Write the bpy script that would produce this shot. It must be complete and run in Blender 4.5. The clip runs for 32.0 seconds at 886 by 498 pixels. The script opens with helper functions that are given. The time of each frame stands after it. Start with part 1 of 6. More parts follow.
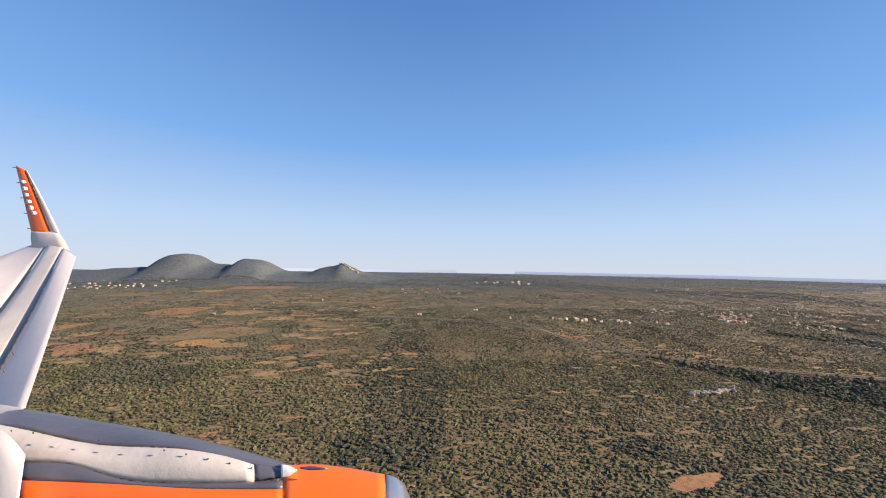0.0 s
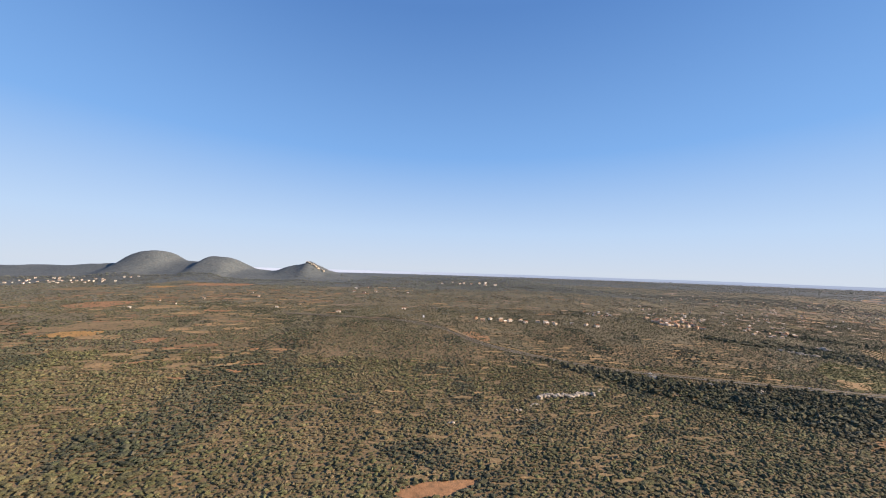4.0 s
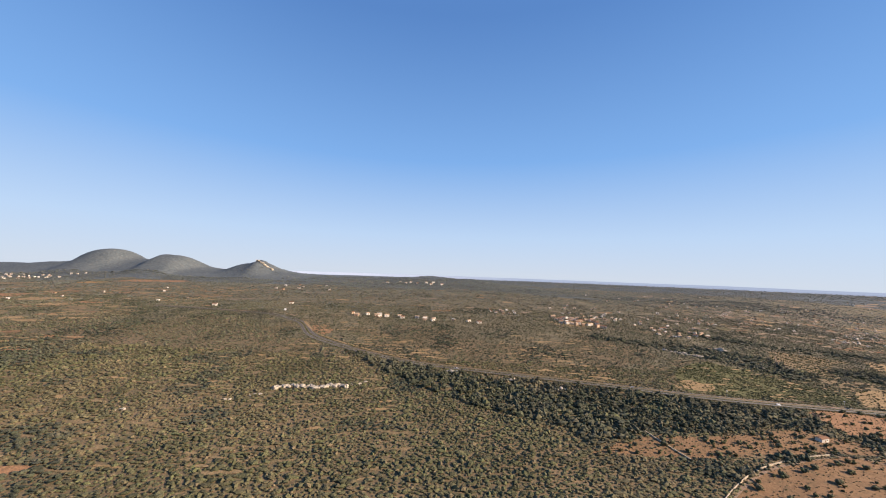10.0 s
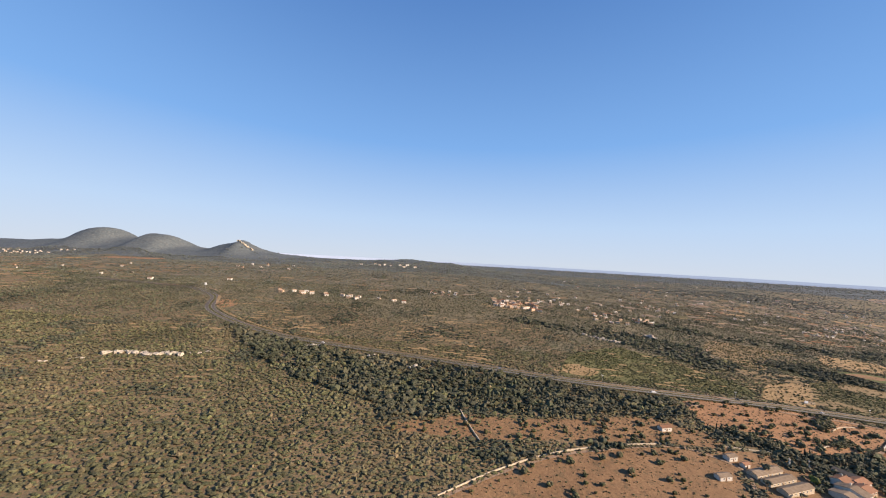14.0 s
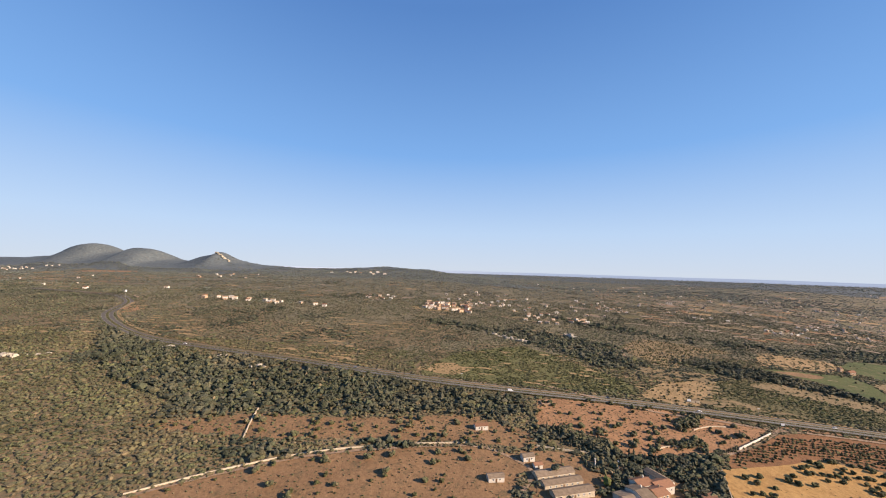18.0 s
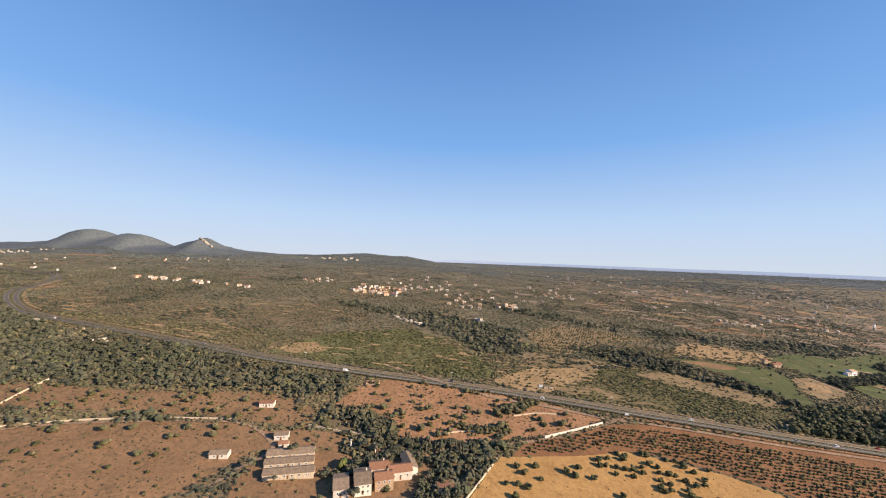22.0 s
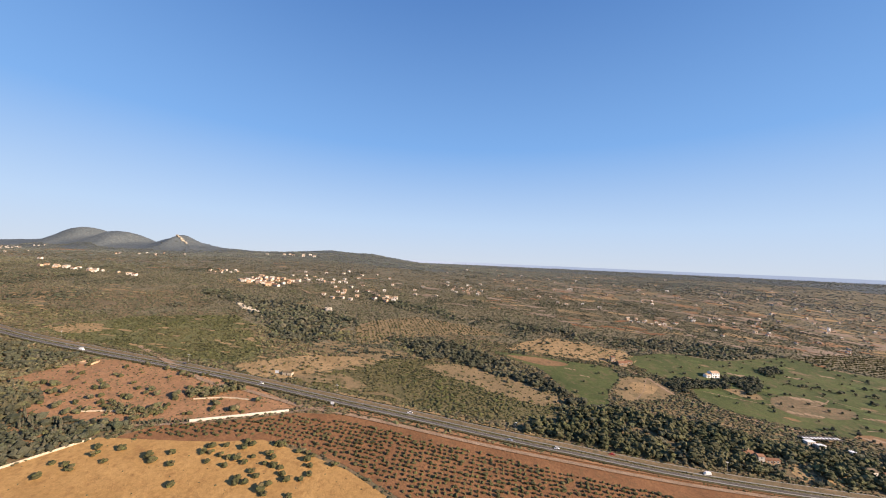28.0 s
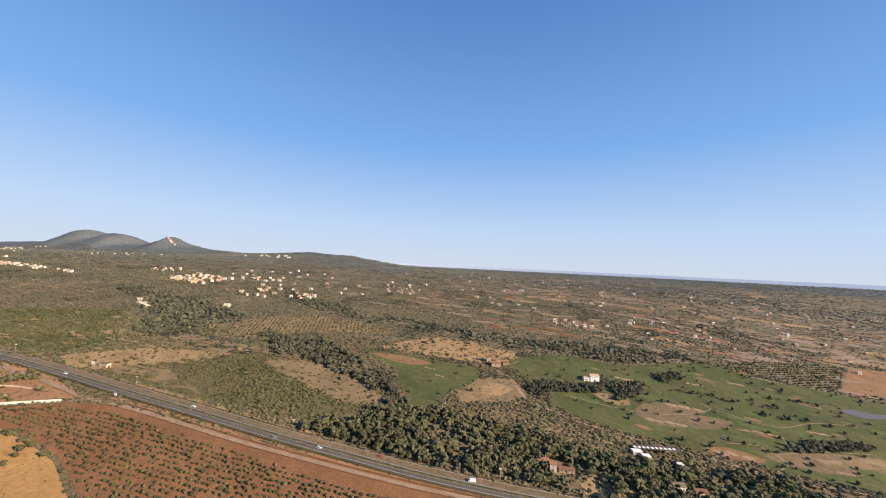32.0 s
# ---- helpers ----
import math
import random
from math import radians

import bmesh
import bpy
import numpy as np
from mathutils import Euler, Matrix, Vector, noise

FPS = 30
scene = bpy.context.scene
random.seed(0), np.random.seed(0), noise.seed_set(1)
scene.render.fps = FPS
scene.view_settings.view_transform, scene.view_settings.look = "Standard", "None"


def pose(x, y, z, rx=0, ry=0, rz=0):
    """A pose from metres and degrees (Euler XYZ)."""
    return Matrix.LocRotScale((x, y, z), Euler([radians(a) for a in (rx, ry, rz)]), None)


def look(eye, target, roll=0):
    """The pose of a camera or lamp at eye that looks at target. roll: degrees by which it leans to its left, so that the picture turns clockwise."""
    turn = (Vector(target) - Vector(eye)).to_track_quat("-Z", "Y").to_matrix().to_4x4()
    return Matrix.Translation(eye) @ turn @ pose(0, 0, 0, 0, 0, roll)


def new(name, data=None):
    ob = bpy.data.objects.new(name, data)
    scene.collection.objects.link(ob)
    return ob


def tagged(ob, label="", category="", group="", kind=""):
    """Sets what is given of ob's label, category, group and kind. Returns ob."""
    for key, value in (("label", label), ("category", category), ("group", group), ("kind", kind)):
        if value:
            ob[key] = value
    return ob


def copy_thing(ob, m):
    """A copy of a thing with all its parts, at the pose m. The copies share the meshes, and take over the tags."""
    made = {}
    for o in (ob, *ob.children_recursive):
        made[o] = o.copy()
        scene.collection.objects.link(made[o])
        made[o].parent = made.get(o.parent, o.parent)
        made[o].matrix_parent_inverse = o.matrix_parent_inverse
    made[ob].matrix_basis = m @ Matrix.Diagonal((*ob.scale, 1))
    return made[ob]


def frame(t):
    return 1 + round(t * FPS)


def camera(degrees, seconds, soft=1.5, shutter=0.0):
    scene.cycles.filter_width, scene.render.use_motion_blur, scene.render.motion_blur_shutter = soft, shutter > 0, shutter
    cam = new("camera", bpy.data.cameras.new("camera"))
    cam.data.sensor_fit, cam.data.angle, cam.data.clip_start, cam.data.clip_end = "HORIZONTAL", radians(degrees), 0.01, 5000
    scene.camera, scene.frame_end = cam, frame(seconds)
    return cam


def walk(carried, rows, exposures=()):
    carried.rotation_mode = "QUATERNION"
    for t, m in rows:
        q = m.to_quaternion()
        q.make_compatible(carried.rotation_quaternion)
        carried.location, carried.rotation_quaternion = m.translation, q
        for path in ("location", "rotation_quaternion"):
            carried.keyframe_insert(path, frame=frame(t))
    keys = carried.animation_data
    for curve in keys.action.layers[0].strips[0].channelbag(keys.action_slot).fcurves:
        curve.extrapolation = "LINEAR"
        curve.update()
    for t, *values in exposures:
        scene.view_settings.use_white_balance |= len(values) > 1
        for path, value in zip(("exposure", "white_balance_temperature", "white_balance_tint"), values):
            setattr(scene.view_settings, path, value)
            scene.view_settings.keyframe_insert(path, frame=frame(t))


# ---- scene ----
cam = camera(102.0, 32.0, soft=1.1)
# seconds, eye, yaw, pitch, roll
ROWS = [
    (0.0, 0.0, -0.0, 180.0, -5.40, 2.79, -1.01),
    (0.5, 19.7, 0.3, 179.3, -5.07, 2.91, -1.23),
    (1.0, 39.5, 0.6, 178.6, -4.79, 3.25, -1.43),
    (1.5, 59.2, 0.9, 177.9, -4.44, 2.95, -1.56),
    (2.0, 79.0, 1.3, 177.1, -4.13, 2.23, -1.73),
    (2.5, 98.7, 1.8, 176.4, -4.00, 1.89, -1.74),
    (3.0, 118.5, 2.2, 175.6, -3.78, 2.23, -1.75),
    (3.5, 138.2, 2.7, 174.8, -3.70, 2.83, -1.76),
    (5.5, 217.3, 5.3, 171.3, -3.47, 3.73, -1.63),
    (6.0, 237.0, 6.1, 170.3, -3.37, 3.96, -1.53),
    (6.5, 256.7, 6.9, 169.3, -3.15, 3.95, -1.53),
    (7.0, 276.5, 7.7, 168.3, -2.96, 3.99, -1.57),
    (7.5, 296.2, 8.7, 167.4, -2.72, 3.64, -1.76),
    (8.0, 315.9, 9.6, 166.4, -2.50, 3.24, -1.86),
    (8.5, 335.6, 10.7, 165.4, -2.28, 3.46, -1.93),
    (9.0, 355.3, 11.9, 164.4, -2.03, 4.05, -1.96),
    (9.5, 375.0, 13.1, 163.5, -1.63, 4.13, -2.06),
    (10.0, 394.7, 14.6, 162.6, -1.15, 3.86, -2.04),
    (10.5, 414.4, 16.1, 161.8, -0.63, 3.43, -1.95),
    (11.0, 434.1, 17.9, 161.0, -0.12, 2.74, -2.02),
    (11.5, 453.8, 19.7, 160.2, 0.39, 1.80, -2.13),
    (12.0, 473.4, 21.7, 159.4, 0.85, 1.09, -2.17),
    (12.5, 493.0, 23.9, 158.6, 1.31, 1.03, -2.26),
    (13.0, 512.7, 26.0, 157.8, 1.58, 1.16, -2.41),
    (13.5, 532.3, 28.3, 156.9, 1.87, 1.34, -2.82),
    (14.0, 552.0, 30.6, 156.0, 2.11, 1.68, -3.11),
    (14.5, 571.6, 33.0, 155.0, 2.32, 2.42, -3.26),
    (15.0, 591.2, 35.5, 153.9, 2.51, 3.36, -3.21),
    (15.5, 610.8, 38.0, 152.9, 2.84, 4.26, -3.00),
    (17.5, 688.8, 50.1, 147.8, 4.45, 2.93, -1.25),
    (18.0, 708.2, 53.7, 146.7, 4.85, 3.20, -1.62),
    (18.5, 727.6, 57.5, 145.6, 5.23, 3.37, -2.05),
    (19.0, 746.9, 61.4, 144.5, 5.73, 3.13, -2.36),
    (19.5, 766.2, 65.5, 143.6, 6.29, 2.53, -2.28),
    (20.0, 785.5, 69.7, 142.6, 6.83, 1.96, -2.21),
    (20.5, 804.7, 74.1, 141.7, 7.25, 1.45, -2.09),
    (21.0, 823.9, 78.6, 140.7, 7.57, 0.96, -2.01),
    (21.5, 843.1, 83.2, 139.7, 7.80, 1.00, -2.02),
    (22.0, 862.3, 87.9, 138.7, 8.04, 1.61, -2.10),
    (22.5, 881.5, 92.6, 137.7, 8.26, 2.48, -2.16),
    (23.0, 900.6, 97.4, 136.7, 8.56, 3.16, -2.15),
    (23.5, 919.7, 102.3, 135.6, 8.92, 3.24, -2.12),
    (24.0, 938.8, 107.3, 134.5, 9.31, 3.69, -2.04),
    (24.5, 957.9, 112.4, 133.5, 9.80, 4.22, -1.87),
    (25.0, 976.9, 117.7, 132.4, 10.33, 3.66, -1.96),
    (25.5, 995.9, 123.0, 131.4, 10.81, 2.26, -2.21),
    (27.5, 1071.5, 145.6, 127.7, 12.03, 2.15, -2.42),
    (28.0, 1090.3, 151.6, 127.0, 12.45, 1.98, -2.50),
    (28.5, 1109.0, 157.8, 126.3, 12.78, 2.15, -2.41),
    (29.0, 1127.8, 164.0, 125.6, 13.13, 2.44, -2.40),
    (29.5, 1146.5, 170.3, 125.0, 13.51, 2.91, -2.44),
    (30.0, 1165.2, 176.6, 124.4, 13.84, 3.18, -2.63),
    (30.5, 1183.9, 183.1, 124.0, 14.19, 3.56, -2.84),
    (31.0, 1202.5, 189.7, 123.6, 14.69, 3.21, -3.04),
    (31.5, 1221.1, 196.4, 123.2, 15.19, 2.84, -2.99),
    (32.0, 1239.6, 203.1, 122.9, 15.63, 2.64, -2.74),
]
walk(cam, [(t, pose(x, y, z, 90 + pitch, roll, yaw)) for t, x, y, z, yaw, pitch, roll in ROWS],
     [(0.0, 1.34, 6500, 13), (32.0, 1.34, 6500, 13)])

# ---- daylight ----
SUN_AZ, SUN_EL = -12.0, 22.0        # degrees from the x axis towards y, and above the horizon
sky_world = bpy.data.worlds.new("daylight")
scene.world = sky_world
sky_world.use_nodes = True
sky_nodes = sky_world.node_tree
sky = sky_nodes.nodes.new("ShaderNodeTexSky")
sky.sky_type, sky.sun_disc = "NISHITA", False
sky.sun_elevation, sky.sun_rotation = radians(SUN_EL), radians(90 - SUN_AZ)
sky.altitude, sky.air_density, sky.dust_density, sky.ozone_density = 1500, 1.0, 0.4, 3.0
background = sky_nodes.nodes["Background"]
soften = sky_nodes.nodes.new("ShaderNodeGamma")          # thin haze evens the sky out
soften.inputs["Gamma"].default_value = 0.64
clear_blue = sky_nodes.nodes.new("ShaderNodeMix")
clear_blue.data_type, clear_blue.blend_type = "RGBA", "MULTIPLY"
clear_blue.inputs[0].default_value, clear_blue.inputs[7].default_value = 1.0, (0.63, 0.98, 1.33, 1)
sky_nodes.links.new(sky.outputs["Color"], soften.inputs["Color"])
sky_nodes.links.new(soften.outputs["Color"], clear_blue.inputs[6])
heading = sky_nodes.nodes.new("ShaderNodeTexCoord")
height_of = sky_nodes.nodes.new("ShaderNodeSeparateXYZ")
haze_tint, haze_share = sky_nodes.nodes.new("ShaderNodeValToRGB"), sky_nodes.nodes.new("ShaderNodeValToRGB")
for r, stops in ((haze_tint, ((0.0, (0.60, 0.67, 0.76)), (0.10, (0.49, 0.64, 0.83)), (0.30, (0.205, 0.42, 0.78)), (0.60, (0.09, 0.225, 0.54)))), (haze_share, ((0.0, (0.95,) * 3), (0.26, (0.9,) * 3), (0.60, (0.75,) * 3)))):
    while len(r.color_ramp.elements) < len(stops):
        r.color_ramp.elements.new(0.5)
    for e, (at, col) in zip(r.color_ramp.elements, stops):
        e.position, e.color = at, (*col, 1)
    sky_nodes.links.new(height_of.outputs["Z"], r.inputs["Fac"])
sky_nodes.links.new(heading.outputs["Generated"], height_of.inputs["Vector"])
haze = sky_nodes.nodes.new("ShaderNodeMix")                # ground haze pales the sky towards the horizon, all round
haze.data_type, haze.blend_type = "RGBA", "MULTIPLY"
haze.inputs[0].default_value, haze.inputs[7].default_value = 1.0, (4.0, 4.0, 4.0, 1)
sky_nodes.links.new(haze_tint.outputs["Color"], haze.inputs[6])
hazy = sky_nodes.nodes.new("ShaderNodeMix")
hazy.data_type = "RGBA"
sky_nodes.links.new(haze_share.outputs["Color"], hazy.inputs[0])
sky_nodes.links.new(clear_blue.outputs[2], hazy.inputs[6])
sky_nodes.links.new(haze.outputs[2], hazy.inputs[7])
sky_nodes.links.new(hazy.outputs[2], background.inputs["Color"])
background.inputs["Strength"].default_value = 0.105
sun_data = bpy.data.lights.new("sun", "SUN")
sun_data.energy, sun_data.angle, sun_data.color = 4.5, radians(0.5), (1.0, 0.80, 0.60)
sun = new("sun", sun_data)
sun_way = Vector((math.cos(radians(SUN_AZ)) * math.cos(radians(SUN_EL)), math.sin(radians(SUN_AZ)) * math.cos(radians(SUN_EL)), math.sin(radians(SUN_EL))))
sun.matrix_basis = look((600 + 900 * sun_way.x, 500 + 900 * sun_way.y, 900 * sun_way.z), (600, 500, 0))


# ---- materials ----
def material(name, rough=0.9, metal=0.0):
    m = bpy.data.materials.new(name)
    m.use_nodes = True
    b = m.node_tree.nodes["Principled BSDF"]
    b.inputs["Roughness"].default_value, b.inputs["Metallic"].default_value = rough, metal
    b.inputs["Specular IOR Level"].default_value = 0.5 if rough < 0.7 else 0.15
    return m, m.node_tree, b


def node(tree, kind, **values):
    n = tree.nodes.new(kind)
    for key, value in values.items():
        if key in n.inputs:
            n.inputs[key].default_value = value
    return n


def ramp(tree, source, stops):
    r = tree.nodes.new("ShaderNodeValToRGB")
    while len(r.color_ramp.elements) < len(stops):
        r.color_ramp.elements.new(0.5)
    for e, (at, col) in zip(r.color_ramp.elements, stops):
        e.position, e.color = at, (*col, 1)
    tree.links.new(source, r.inputs["Fac"])
    return r.outputs["Color"]


def noise_of(tree, scale, detail=4.0, rough=0.6, stretch=None):
    co = tree.nodes.new("ShaderNodeTexCoord")
    n = node(tree, "ShaderNodeTexNoise", Scale=scale, Detail=detail, Roughness=rough)
    if stretch:
        mp = node(tree, "ShaderNodeMapping", Scale=stretch)
        tree.links.new(co.outputs["Object"], mp.inputs["Vector"])
        tree.links.new(mp.outputs["Vector"], n.inputs["Vector"])
    else:
        tree.links.new(co.outputs["Object"], n.inputs["Vector"])
    return n.outputs["Fac"]


def mix(tree, fac, a, b, mode="MIX"):
    m = tree.nodes.new("ShaderNodeMix")
    m.data_type, m.blend_type = "RGBA", mode
    for socket, v in ((m.inputs[0], fac), (m.inputs[6], a), (m.inputs[7], b)):
        if isinstance(v, bpy.types.NodeSocket):
            tree.links.new(v, socket)
        else:
            socket.default_value = v if isinstance(v, float) else (*v, 1)
    return m.outputs[2]


def bump(tree, b, height_socket, distance, strength=0.6):
    n = node(tree, "ShaderNodeBump", Strength=strength, Distance=distance)
    tree.links.new(height_socket, n.inputs["Height"])
    tree.links.new(n.outputs["Normal"], b.inputs["Normal"])


def soil(name, dark, light, patch, coarse=0.03, fine=0.5, grain=0.35, spread=(0.3, 0.7), speckle=None):
    """Bare or grassy ground: two colours by patches, a third in blotches, fine grain and relief."""
    dark, light, patch, speckle = [c and [v * TONE for v in c] for c in (dark, light, patch, speckle)]
    m, tree, b = material(name, 0.95)
    base = ramp(tree, noise_of(tree, coarse, 6, 0.65), ((spread[0], dark), (spread[1], light)))
    blot = ramp(tree, noise_of(tree, coarse * 5.3, 5, 0.7), ((0.52, (0, 0, 0)), (0.68, (1, 1, 1))))
    col = mix(tree, blot, base, patch)
    if speckle:
        col = mix(tree, ramp(tree, noise_of(tree, 0.85, 3, 0.6), ((0.47, (0, 0, 0)), (0.56, (0.8, 0.8, 0.8)))), col, speckle)
    fine_noise = noise_of(tree, fine, 6, 0.75)
    col = mix(tree, grain, col, ramp(tree, fine_noise, ((0.3, (0.25, 0.25, 0.25)), (0.7, (0.85, 0.85, 0.85)))), "OVERLAY")
    tree.links.new(col, b.inputs["Base Color"])
    bump(tree, b, fine_noise, 0.6)
    return m


def leaf(name, dark, light, dry):
    """Foliage seen from afar: every plant its own shade, mottled inside, with drier and greener stretches."""
    dark, light, dry = [[v * TONE for v in c] for c in (dark, light, dry)]
    m, tree, b = material(name, 0.85)
    geo = tree.nodes.new("ShaderNodeNewGeometry")
    deep, fresh = [v * 0.68 for v in dark], [light[0] * 1.05, light[1] * 1.13, light[2] * 0.95]
    tone = ramp(tree, geo.outputs["Random Per Island"], ((0.0, dark), (0.22, light), (0.42, deep), (0.62, fresh), (0.8, dark), (1.0, dry)))
    clump = noise_of(tree, 1.3, 4, 0.75)
    col = mix(tree, 0.6, tone, ramp(tree, clump, ((0.36, (0.15, 0.15, 0.15)), (0.64, (0.85, 0.85, 0.85)))), "OVERLAY")
    wide = noise_of(tree, 0.012, 4, 0.65)
    col = mix(tree, ramp(tree, wide, ((0.48, (0, 0, 0)), (0.68, (0.55, 0.55, 0.55)))), col, dry)
    green = noise_of(tree, 0.021, 3, 0.6)
    col = mix(tree, ramp(tree, green, ((0.50, (0, 0, 0)), (0.66, (0.6, 0.6, 0.6)))), col, deep)
    tree.links.new(col, b.inputs["Base Color"])
    bump(tree, b, clump, 0.5, 0.9)
    return m


def paint(name, colour, rough=0.6, wear=0.12, scale=0.8, metal=0.0, own=0.0):
    """Painted, plastered or tiled surface with soft stains; own: how far single pieces differ."""
    m, tree, b = material(name, rough, metal)
    stain = noise_of(tree, scale, 6, 0.7)
    c = Vector(colour)
    col = ramp(tree, stain, ((0.25, c * (1 - 2.2 * wear)), (0.6, c), (0.8, [min(1, v * (1 + wear)) for v in c])))
    if own:
        info = tree.nodes.new("ShaderNodeObjectInfo")
        col = mix(tree, 0.9, col, ramp(tree, info.outputs["Random"], ((0, [1 - own] * 3), (1, [1.0] * 3))), "MULTIPLY")
    tree.links.new(col, b.inputs["Base Color"])
    bump(tree, b, noise_of(tree, scale * 9, 4, 0.6), 0.02, 0.3)
    return m


TONE = 0.78                     # natural colours sit this much deeper than the swatches below


# scrubland colour greyed to imitate haze over the middle distance
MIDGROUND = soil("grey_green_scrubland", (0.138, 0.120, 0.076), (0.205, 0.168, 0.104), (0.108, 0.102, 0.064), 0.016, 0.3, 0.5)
GROUND = soil("scrubland", (0.146, 0.104, 0.060), (0.245, 0.166, 0.096), (0.110, 0.100, 0.056), 0.013, 0.33, 0.6, speckle=(0.118, 0.106, 0.060))
DRY = soil("dry_grass_field", (0.185, 0.110, 0.058), (0.275, 0.165, 0.085), (0.135, 0.096, 0.052), 0.03, 0.6, 0.55)
RED = soil("red_earth", (0.255, 0.138, 0.070), (0.365, 0.205, 0.106), (0.185, 0.116, 0.064), 0.035, 0.5, 0.5)
TILLED = soil("tilled_earth", (0.160, 0.079, 0.038), (0.250, 0.126, 0.059), (0.165, 0.095, 0.046), 0.04, 0.6, 0.55)
STRAW = soil("straw_stubble", (0.33, 0.19, 0.068), (0.43, 0.26, 0.098), (0.28, 0.155, 0.058), 0.04, 0.5, 0.4)
PALE = soil("pale_dry_earth", (0.26, 0.175, 0.085), (0.38, 0.26, 0.135), (0.14, 0.11, 0.05), 0.05, 0.5)
TANSCRUB = soil("thin_dry_scrub", (0.175, 0.128, 0.068), (0.28, 0.200, 0.108), (0.105, 0.094, 0.048), 0.03, 0.5)
PLANTED = soil("low_green_scrub", (0.088, 0.082, 0.038), (0.145, 0.122, 0.058), (0.205, 0.156, 0.085), 0.05, 0.7, 0.55)
GREENSCRUB = soil("green_planted_scrub", (0.108, 0.110, 0.046), (0.170, 0.158, 0.066), (0.235, 0.190, 0.095), 0.05, 0.7, 0.6, speckle=(0.078, 0.082, 0.034))
TURF = soil("mown_turf", (0.046, 0.064, 0.022), (0.100, 0.114, 0.040), (0.135, 0.110, 0.058), 0.022, 0.4, 0.5)
FAIRWAY = soil("light_turf", (0.072, 0.096, 0.032), (0.104, 0.128, 0.044), (0.118, 0.115, 0.052), 0.03, 0.4, 0.4)
SAND = soil("bunker_sand", (0.27, 0.19, 0.12), (0.37, 0.27, 0.175), (0.20, 0.135, 0.085), 0.08, 0.8, 0.2)
DIRT = soil("dirt_track", (0.27, 0.18, 0.115), (0.38, 0.27, 0.18), (0.20, 0.135, 0.085), 0.1, 1.2, 0.25)
FARFIELD = soil("brown_grey_field", (0.205, 0.152, 0.110), (0.30, 0.225, 0.165), (0.16, 0.128, 0.095), 0.03, 0.4, 0.4)
ASPHALT = soil("asphalt", (0.105, 0.092, 0.080), (0.140, 0.122, 0.104), (0.088, 0.078, 0.067), 0.06, 1.5, 0.15)
# blue-grey of distant haze is part of this base colour
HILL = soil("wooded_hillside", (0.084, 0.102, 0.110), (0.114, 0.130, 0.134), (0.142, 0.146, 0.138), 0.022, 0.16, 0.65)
ROCK = soil("limestone", (0.36, 0.31, 0.24), (0.54, 0.48, 0.38), (0.23, 0.185, 0.14), 0.35, 1.0, 0.4)
MAQUIS = leaf("maquis_leaves", (0.088, 0.087, 0.046), (0.146, 0.138, 0.072), (0.215, 0.165, 0.094))
# maquis again, greyed in colour as haze does farther off
MIDSCRUB = leaf("grey_maquis_leaves", (0.088, 0.089, 0.054), (0.140, 0.136, 0.084), (0.200, 0.168, 0.106))
PINE = leaf("pine_needles", (0.060, 0.066, 0.042), (0.100, 0.102, 0.064), (0.130, 0.118, 0.078))
# pale blue-grey haze is painted into these far leaves
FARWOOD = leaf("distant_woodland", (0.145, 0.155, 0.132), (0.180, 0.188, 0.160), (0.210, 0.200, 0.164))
OAK = leaf("holm_oak_leaves", (0.072, 0.076, 0.037), (0.124, 0.122, 0.060), (0.155, 0.136, 0.072))
OLIVE = leaf("olive_leaves", (0.070, 0.070, 0.030), (0.115, 0.108, 0.048), (0.14, 0.112, 0.055))
LOWBUSH = leaf("low_bush_leaves", (0.058, 0.062, 0.026), (0.105, 0.105, 0.044), (0.145, 0.124, 0.060))
FRESH = leaf("fresh_green_leaves", (0.085, 0.115, 0.028), (0.135, 0.165, 0.042), (0.15, 0.15, 0.05))
BARK = paint("bark", (0.13, 0.095, 0.065), 0.95, 0.2, 3.0)
WHITEWASH = paint("pale_plaster", (0.66, 0.60, 0.51), 0.85, 0.12, 0.5, own=0.35)
OCHRE = paint("ochre_plaster", (0.48, 0.33, 0.21), 0.85, 0.12, 0.5, own=0.3)
STONEWALL = paint("dry_stone_wall", (0.52, 0.43, 0.31), 0.95, 0.3, 1.5)
TILE = paint("clay_roof_tiles", (0.30, 0.155, 0.09), 0.85, 0.22, 1.2, own=0.4)
SHEET = paint("weathered_fibre_cement", (0.25, 0.187, 0.128), 0.85, 0.25, 0.7, own=0.3)
WHITE = paint("white_paint", (0.80, 0.79, 0.76), 0.5, 0.05)
DARKGLASS = paint("dark_window_glass", (0.03, 0.035, 0.045), 0.15, 0.05)
WOOD = paint("brown_wood", (0.16, 0.085, 0.045), 0.7, 0.15, 2.0)
ROADPAINT = paint("worn_road_paint", (0.34, 0.33, 0.30), 0.7, 0.25, 0.6)
STEEL = paint("galvanised_steel", (0.32, 0.31, 0.29), 0.6, 0.1, 2.0, metal=0.15)
RUBBER = paint("tyre_rubber", (0.03, 0.03, 0.03), 0.8, 0.05)


# ---- shape of the land ----
def sstep(a, b, v):
    t = np.clip((v - a) / (b - a), 0, 1)
    return t * t * (3 - 2 * t)


